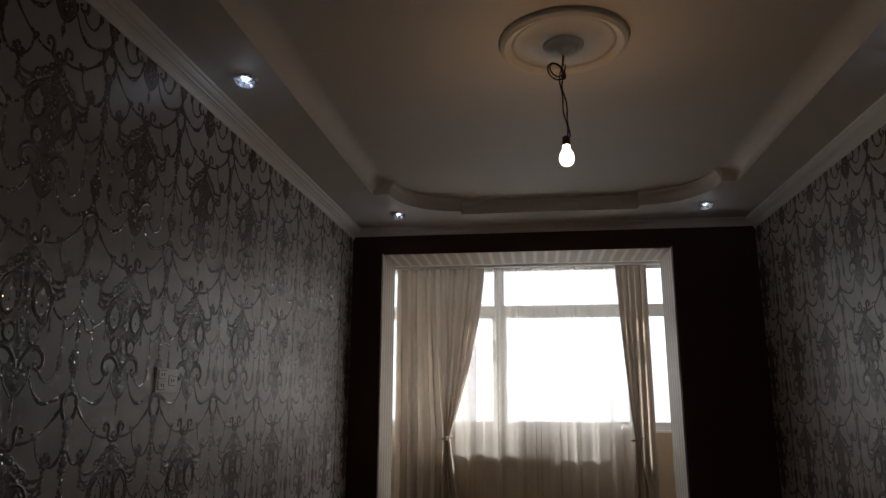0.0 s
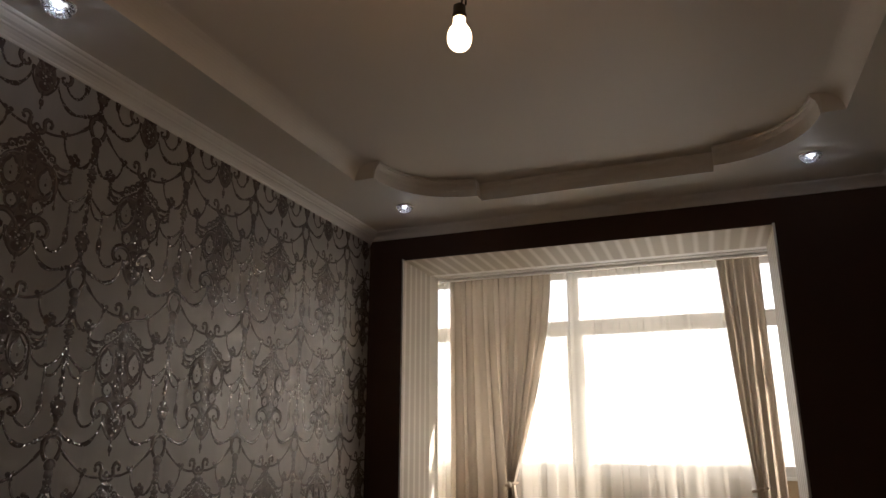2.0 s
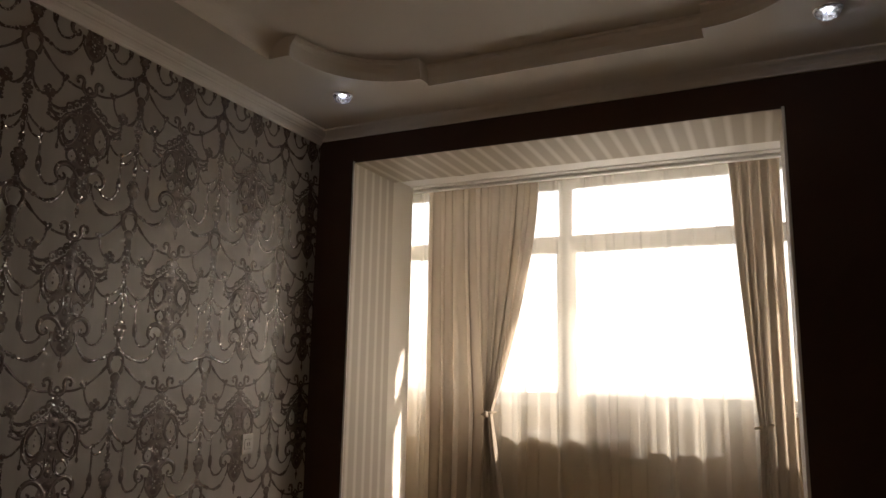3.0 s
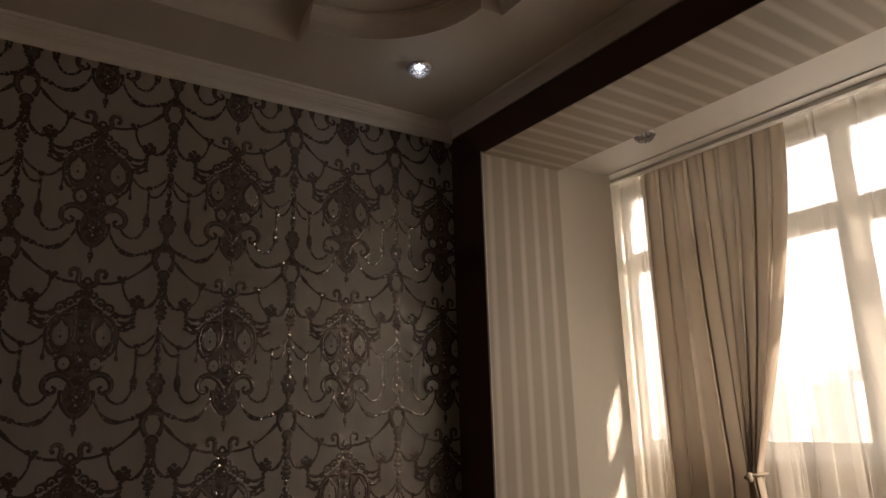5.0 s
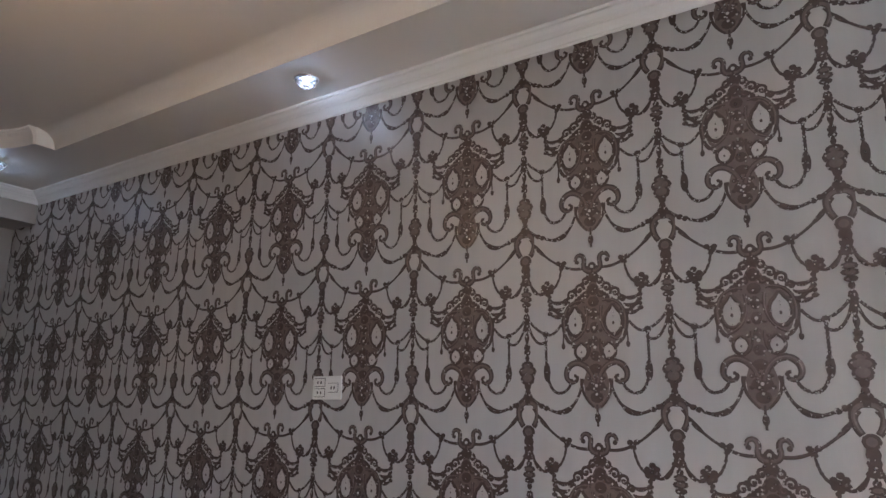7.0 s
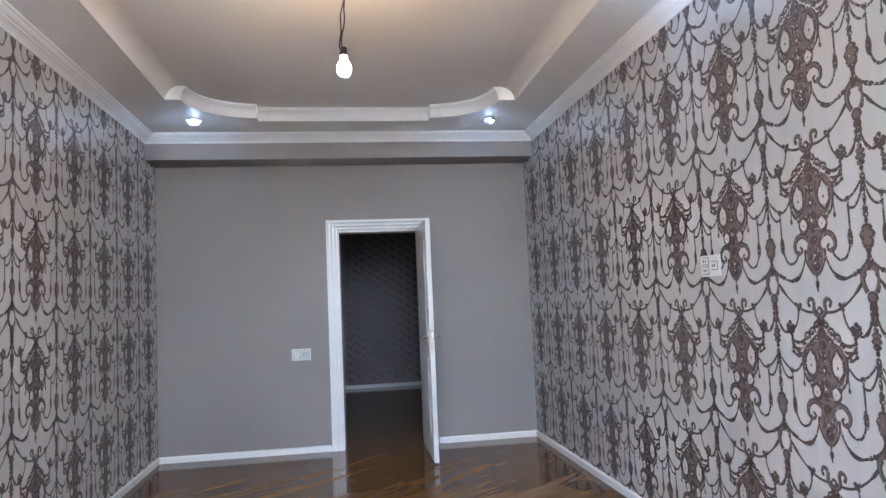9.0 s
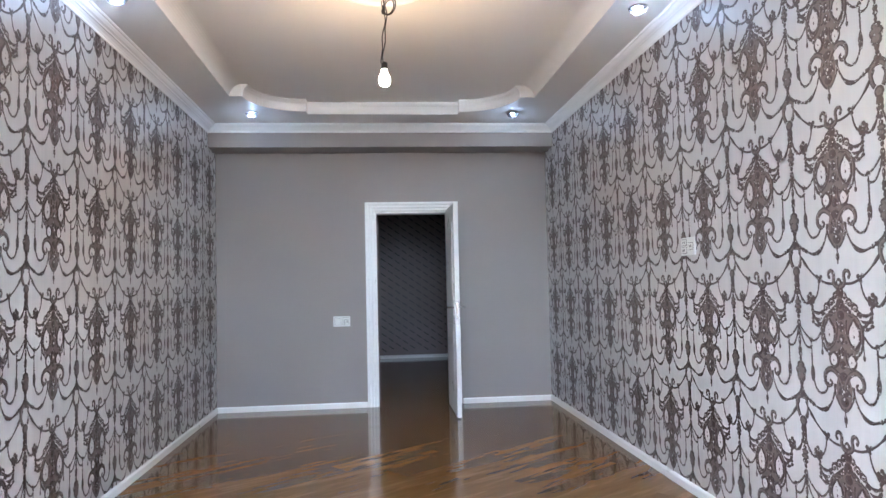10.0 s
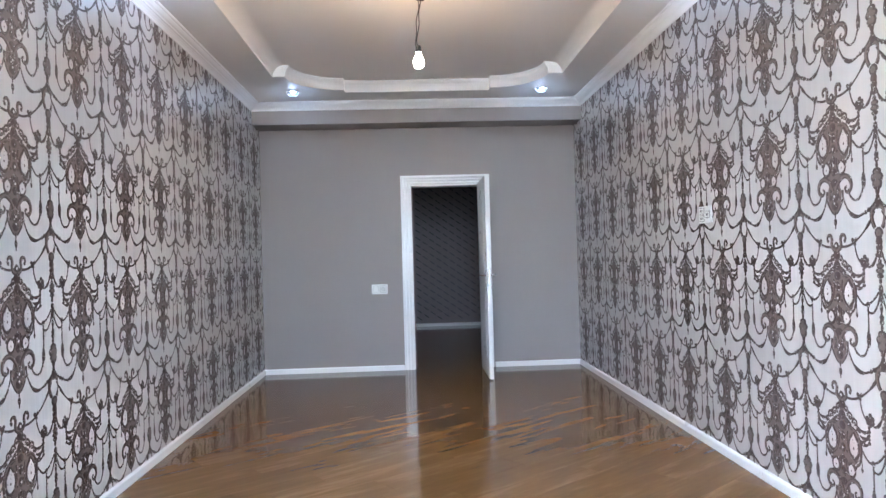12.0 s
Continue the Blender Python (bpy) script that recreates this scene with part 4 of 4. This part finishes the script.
        # candle cup
        for du, dv in ((0, 0), (0.016, 0.010), (-0.016, 0.008), (0.002, 0.022), (0.018, -0.008), (-0.014, -0.010), (0.0, -0.018)):
            blob(bm, s * (0.180 + du), 0.135 + dv, 0.012, 0.011, 7)
        for k in range(5):
            blob(bm, s * 0.172, 0.105 - 0.016 * k, 0.0085 + 0.003 * (k % 3 == 1), 0.0085, 7)
        # eyes: pale drops in the dark body
        fill(bm, f(loop(0.072, 0.0, 0.027, 0.041, 0.014)[:-1]), 0.0012, 1)
        ribbon(bm, f(loop(0.072, 0.0, 0.033, 0.048, 0.014)), 0.013, relief=0.0022)
        blob(bm, s * 0.072, -0.006, 0.0115, 0.0165, 10, 0.0022)
        blob(bm, s * 0.072, 0.016, 0.0050, 0.0100, 8, 0.0022)
        fill(bm, f(loop(0.052, -0.104, 0.019, 0.022, 0.004)[:-1]), 0.0012, 1)
        ribbon(bm, f(loop(0.052, -0.104, 0.024, 0.027, 0.004)), 0.010, relief=0.0022)
        blob(bm, s * 0.052, -0.106, 0.008, 0.011, 7, 0.0022)
        ribbon(bm, f(curve((0.120, 0.03), (0.128, -0.04), (0.10, -0.075), (0.085, -0.075), 10)), 0.010, 0.012)
        # small pendant
        ribbon(bm, f([(0.118, 0.0), (0.122, -0.075)]), 0.004)
        blob(bm, s * 0.122, -0.082, 0.008, 0.013, 7)
        # lower scrolls
        band(bm, f(curve((0.006, -0.215), (0.020, -0.150), (0.075, -0.125), (0.104, -0.160), 14)), 0.019, 0.021)
        band(bm, f(curve((0.104, -0.160), (0.126, -0.190), (0.104, -0.222), (0.080, -0.212), 10)), 0.021, 0.011)
        ribbon(bm, f(curve((0.080, -0.212), (0.064, -0.202), (0.072, -0.186), (0.084, -0.190), 6)), 0.012, 0.008)
        ribbon(bm, f(curve((0.055, -0.20), (0.060, -0.24), (0.045, -0.27), (0.012, -0.30), 8)), 0.010, 0.006)
        # long chain from the column's tent down to the scroll
        ch = f([(0.192, -0.035 - 0.014 * k) for k in range(9)]) + f(curve((0.192, -0.155), (0.188, -0.220), (0.168, -0.249), (0.145, -0.251), 9)) + f(curve((0.145, -0.251), (0.118, -0.251), (0.100, -0.235), (0.094, -0.205), 7))
        ribbon(bm, ch, 0.006)
        beads(bm, ch, 0.0066, 1)
        blob(bm, s * 0.190, -0.175, 0.014, 0.036, 10)
        blob(bm, s * 0.192, -0.035, 0.013, 0.012, 8)
        glints(bm, ch[1::3])
        glints(bm, f([(0.072, 0.03), (0.045, 0.0), (0.099, 0.0), (0.072, -0.036), (0.052, -0.08), (0.052, -0.13), (0.104, -0.16), (0.180, 0.135), (0.122, 0.222)]))
        # garland from the scroll to the crown
        gl = f(curve((0.050, -0.205), (0.070, -0.296), (0.120, -0.336), (0.175, -0.313), 16)) + f(curve((0.175, -0.313), (0.205, -0.302), (0.225, -0.295), (H - 0.020, -0.272), 8))
        ribbon(bm, gl, 0.006, 0.009)
        leaf(bm, gl[5:17], 0.017)
        beads(bm, gl, 0.0060, 1)
        glints(bm, gl[2::3])
        for i in (9, 10, 19, 21):
            blob(bm, *gl[i], 0.012, 0.010, 8)
        # garland from the crown above to the stem, with a flower
        g2 = f(curve((H - 0.022, 0.335), (0.215, 0.285), (0.165, 0.240), (0.125, 0.222), 14))
        ribbon(bm, g2, 0.006)
        leaf(bm, g2[1:9], 0.014)
        beads(bm, g2, 0.0056, 1)
        g3 = f(curve((0.125, 0.222), (0.09, 0.200), (0.05, 0.195), (0.01, 0.205), 10))
        ribbon(bm, g3, 0.008, 0.009)
        for du, dv in ((0, 0), (0.012, 0.008), (-0.012, 0.006), (0, -0.012)):
            blob(bm, s * (0.122 + du), 0.222 + dv, 0.011, 0.010, 7)
        g4 = f(curve((0.122, 0.212), (0.128, 0.150), (0.160, 0.120), (0.178, 0.135), 12))
        ribbon(bm, g4, 0.006)
        beads(bm, g4, 0.0062, 2)
        g5 = f(curve((0.185, 0.128), (0.205, 0.105), (0.240, 0.115), (H - 0.012, 0.178), 12))
        ribbon(bm, g5, 0.007)
        leaf(bm, g5[4:12], 0.014)
        beads(bm, g5, 0.0064, 1)
        # tents of the column
        t1 = f(curve((H - 0.004, 0.030), (H - 0.025, -0.005), (H - 0.055, -0.025), (0.195, -0.035), 12))
        t2 = f(curve((H - 0.006, 0.010), (H - 0.022, -0.060), (0.215, -0.085), (0.190, -0.060), 12))
        t3 = f(curve((0.192, -0.030), (0.172, -0.050), (0.150, -0.030), (0.130, -0.005), 8))
        for t in (t1, t2, t3):
            ribbon(bm, t, 0.007)
            beads(bm, t, 0.0062, 2)
            glints(bm, t[2::4])
    # column on one side (the next repeat brings the other)
    for v, ru, rv in ((0.195, 0.020, 0.020), (0.165, 0.026, 0.012), (0.140, 0.012, 0.012), (0.122, 0.024, 0.012), (0.102, 0.026, 0.012), (0.082, 0.020, 0.011), (0.062, 0.010, 0.012),
                      (0.030, 0.014, 0.020), (-0.005, 0.010, 0.026), (-0.045, 0.010, 0.020), (-0.080, 0.014, 0.014), (-0.100, 0.014, 0.013), (-0.122, 0.009, 0.012),
                      (-0.148, 0.026, 0.016), (-0.172, 0.038, 0.024), (-0.198, 0.030, 0.026), (-0.222, 0.014, 0.020), (-0.248, 0.012, 0.014),
                      (-0.264, 0.020, 0.014), (-0.282, 0.028, 0.014), (-0.390, 0.026, 0.024), (-0.425, 0.020, 0.024)):
        blob(bm, H, v, ru, rv, 10, 0.0018)
    for v, ru, rv in ((-0.150, 0.015, 0.008), (-0.170, 0.026, 0.014), (-0.195, 0.020, 0.016), (-0.390, 0.015, 0.014), (0.122, 0.014, 0.007), (0.102, 0.015, 0.007)):
        blob(bm, H, v, ru, rv, 10, 0.003, 3)
    for s in (-1, 1):
        ribbon(bm, [(H + s * u, v) for u, v in curve((0.008, -0.280), (0.044, -0.285), (0.050, -0.335), (0.020, -0.372), 12)], 0.026, 0.018, 0.002)
        ribbon(bm, [(H + s * u, v) for u, v in curve((0.010, -0.286), (0.043, -0.290), (0.048, -0.333), (0.022, -0.366), 12)], 0.013, 0.008, 0.003, 3, 0.0018)
    ribbon(bm, [(H, 0.20), (H, -0.26)], 0.008)
    glints(bm, [(H + 0.006 * math.sin(3 * k), 0.18 - 0.036 * k) for k in range(13)])
    glints(bm, [(0.016 * math.sin(5 * k), 0.20 - 0.026 * k) for k in range(19)])
    return bm


MOTIF_CACHE = {}


def motif_mesh(u0, u1, v0, v1):
    """The repeat cut to the given span, in its own measure."""
    key = tuple(round(k, 3) for k in (u0, u1, v0, v1))
    if key not in MOTIF_CACHE:
        bm = motif()
        for co, no in (((0, u0, 0), (0, -1, 0)), ((0, u1, 0), (0, 1, 0)), ((0, 0, v0), (0, 0, -1)), ((0, 0, v1), (0, 0, 1))):
            bmesh.ops.bisect_plane(bm, geom=bm.verts[:] + bm.edges[:] + bm.faces[:], plane_co=co, plane_no=no, clear_outer=True)
        for f in bm.faces:
            f.normal_update()
            if f.normal.x < 0:
                f.normal_flip()
            f.smooth = False
        MOTIF_CACHE[key] = mesh_of("print_repeat", bm, PRINT, False, False)
        MOTIF_CACHE[key].materials.append(PAPER)
        MOTIF_CACHE[key].materials.append(GLITTER)
        MOTIF_CACHE[key].materials.append(PRINTMID)
    return MOTIF_CACHE[key]


def paper_wall(wall, x, turn, first, y0, y1):
    z0, z1 = 0.056, CZ
    for r in range(-3, 4):
        zc = 1.664 + PV * r
        v0, v1 = max(z0 - zc, -0.46), min(z1 - zc, 0.36)
        if v1 - v0 < 0.02 or v0 >= v1:
            continue
        for c in range(-12, 14):
            yc = first + PU * c
            lo, hi = y0 - yc, y1 - yc
            if hi < -0.3 or lo > 0.31:
                continue
            a, b = max(lo, -0.3), min(hi, 0.31)
            if turn:
                a, b = -b, -a
            ob = new("print_repeat", motif_mesh(a, b, v0, v1))
            ob.matrix_basis = pose(x, yc, zc, 0, 0, 180 if turn else 0)
            ob.parent = wall


paper_wall(wall_west, 0.0, False, 5.13, 0.0, L)
paper_wall(wall_east, W, True, 5.13, 0.0, L)

# slanting relief dashes on the hall's end wall
me = mesh_of("dash", block(-0.05, 0.05, 0.0, 0.006, -0.011, 0.011, 0.003), HALLPRINT)
ca, sa = math.cos(radians(35)), math.sin(radians(35))
for k in range(-12, 26):
    for m in range(-2, 22):
        along, across = m * 0.145 + 0.07 * (k % 2), k * 0.105
        x, z = along * ca - across * sa, along * sa + across * ca
        if 0.06 < x + 0.2 < 1.92 and 0.12 < z < 2.6:
            o = new("dash", me)
            o.matrix_basis = pose(x + 0.2 - 0.15, HY + 0.0005, z, 0, -35, 0)
            o.parent = wall_hall

# ---- floor boards, laid last ----


def clip_poly(poly, x0, x1, y0, y1):
    for ax, lim, sg in ((0, x0, 1), (0, x1, -1), (1, y0, 1), (1, y1, -1)):
        out = []
        for i, p in enumerate(poly):
            q = poly[(i + 1) % len(poly)]
            ip, iq = sg * (p[ax] - lim) >= 0, sg * (q[ax] - lim) >= 0
            if ip:
                out.append(p)
            if ip != iq:
                t = (lim - p[ax]) / (q[ax] - p[ax])
                out.append((p[0] + t * (q[0] - p[0]), p[1] + t * (q[1] - p[1])))
        poly = out
        if len(poly) < 3:
            return []
    return poly


BOARD_ANGLE = 38.0


def boards(x0, x1, y0, y1, bw=0.195, bl=1.38):
    ca, sa = math.cos(radians(BOARD_ANGLE)), math.sin(radians(BOARD_ANGLE))
    cx, cy = (x0 + x1) / 2, (y0 + y1) / 2
    R = math.hypot(x1 - x0, y1 - y0) / 2 + bl
    for r in range(int(-R / bw) - 1, int(R / bw) + 2):
        off = (r * 0.43) % 1 * bl
        for c in range(int(-R / bl) - 2, int(R / bl) + 2):
            u0, v0 = c * bl + off, r * bw
            g = 0.0005
            quad = [(u0 + g, v0 + g), (u0 + bl - g, v0 + g), (u0 + bl - g, v0 + bw - g), (u0 + g, v0 + bw - g)]
            q = clip_poly([(cx + u * ca - v * sa, cy + u * sa + v * ca) for u, v in quad], x0, x1, y0, y1)
            if len(q) < 3:
                continue
            um, vm = u0 + bl / 2, v0 + bw / 2
            ox, oy = cx + um * ca - vm * sa, cy + um * sa + vm * ca
            loc = [((x - ox) * ca + (y - oy) * sa, -(x - ox) * sa + (y - oy) * ca) for x, y in q]
            area = sum(loc[i][0] * loc[(i + 1) % len(loc)][1] - loc[(i + 1) % len(loc)][0] * loc[i][1] for i in range(len(loc)))
            if abs(area) < 0.002:
                continue
            bm = bmesh.new()
            hi = [bm.verts.new((a, b, 0.0)) for a, b in loc]
            lo = [bm.verts.new((a, b, -0.011)) for a, b in loc]
            bm.faces.new(hi), bm.faces.new(list(reversed(lo)))
            for i in range(len(loc)):
                j = (i + 1) % len(loc)
                bm.faces.new((lo[i], lo[j], hi[j], hi[i]))
            ob = new("floor_board", mesh_of("floor_board", bm, WOOD))
            ob.matrix_basis = pose(ox, oy, 0, 0, 0, BOARD_ANGLE)
            ob.parent = floor


boards(0.0, W, 0.0, L)
boards(RX0, RX1, L, RY)
boards(AX, AXE, RY, 7.15)
boards(AX, 4.4, 7.15, 7.40)
boards(-0.5, 4.4, 7.40, 7.92)
boards(HX0, HX1, HY, -0.2)
boards(DX0, DX1, -0.2, 0.0)
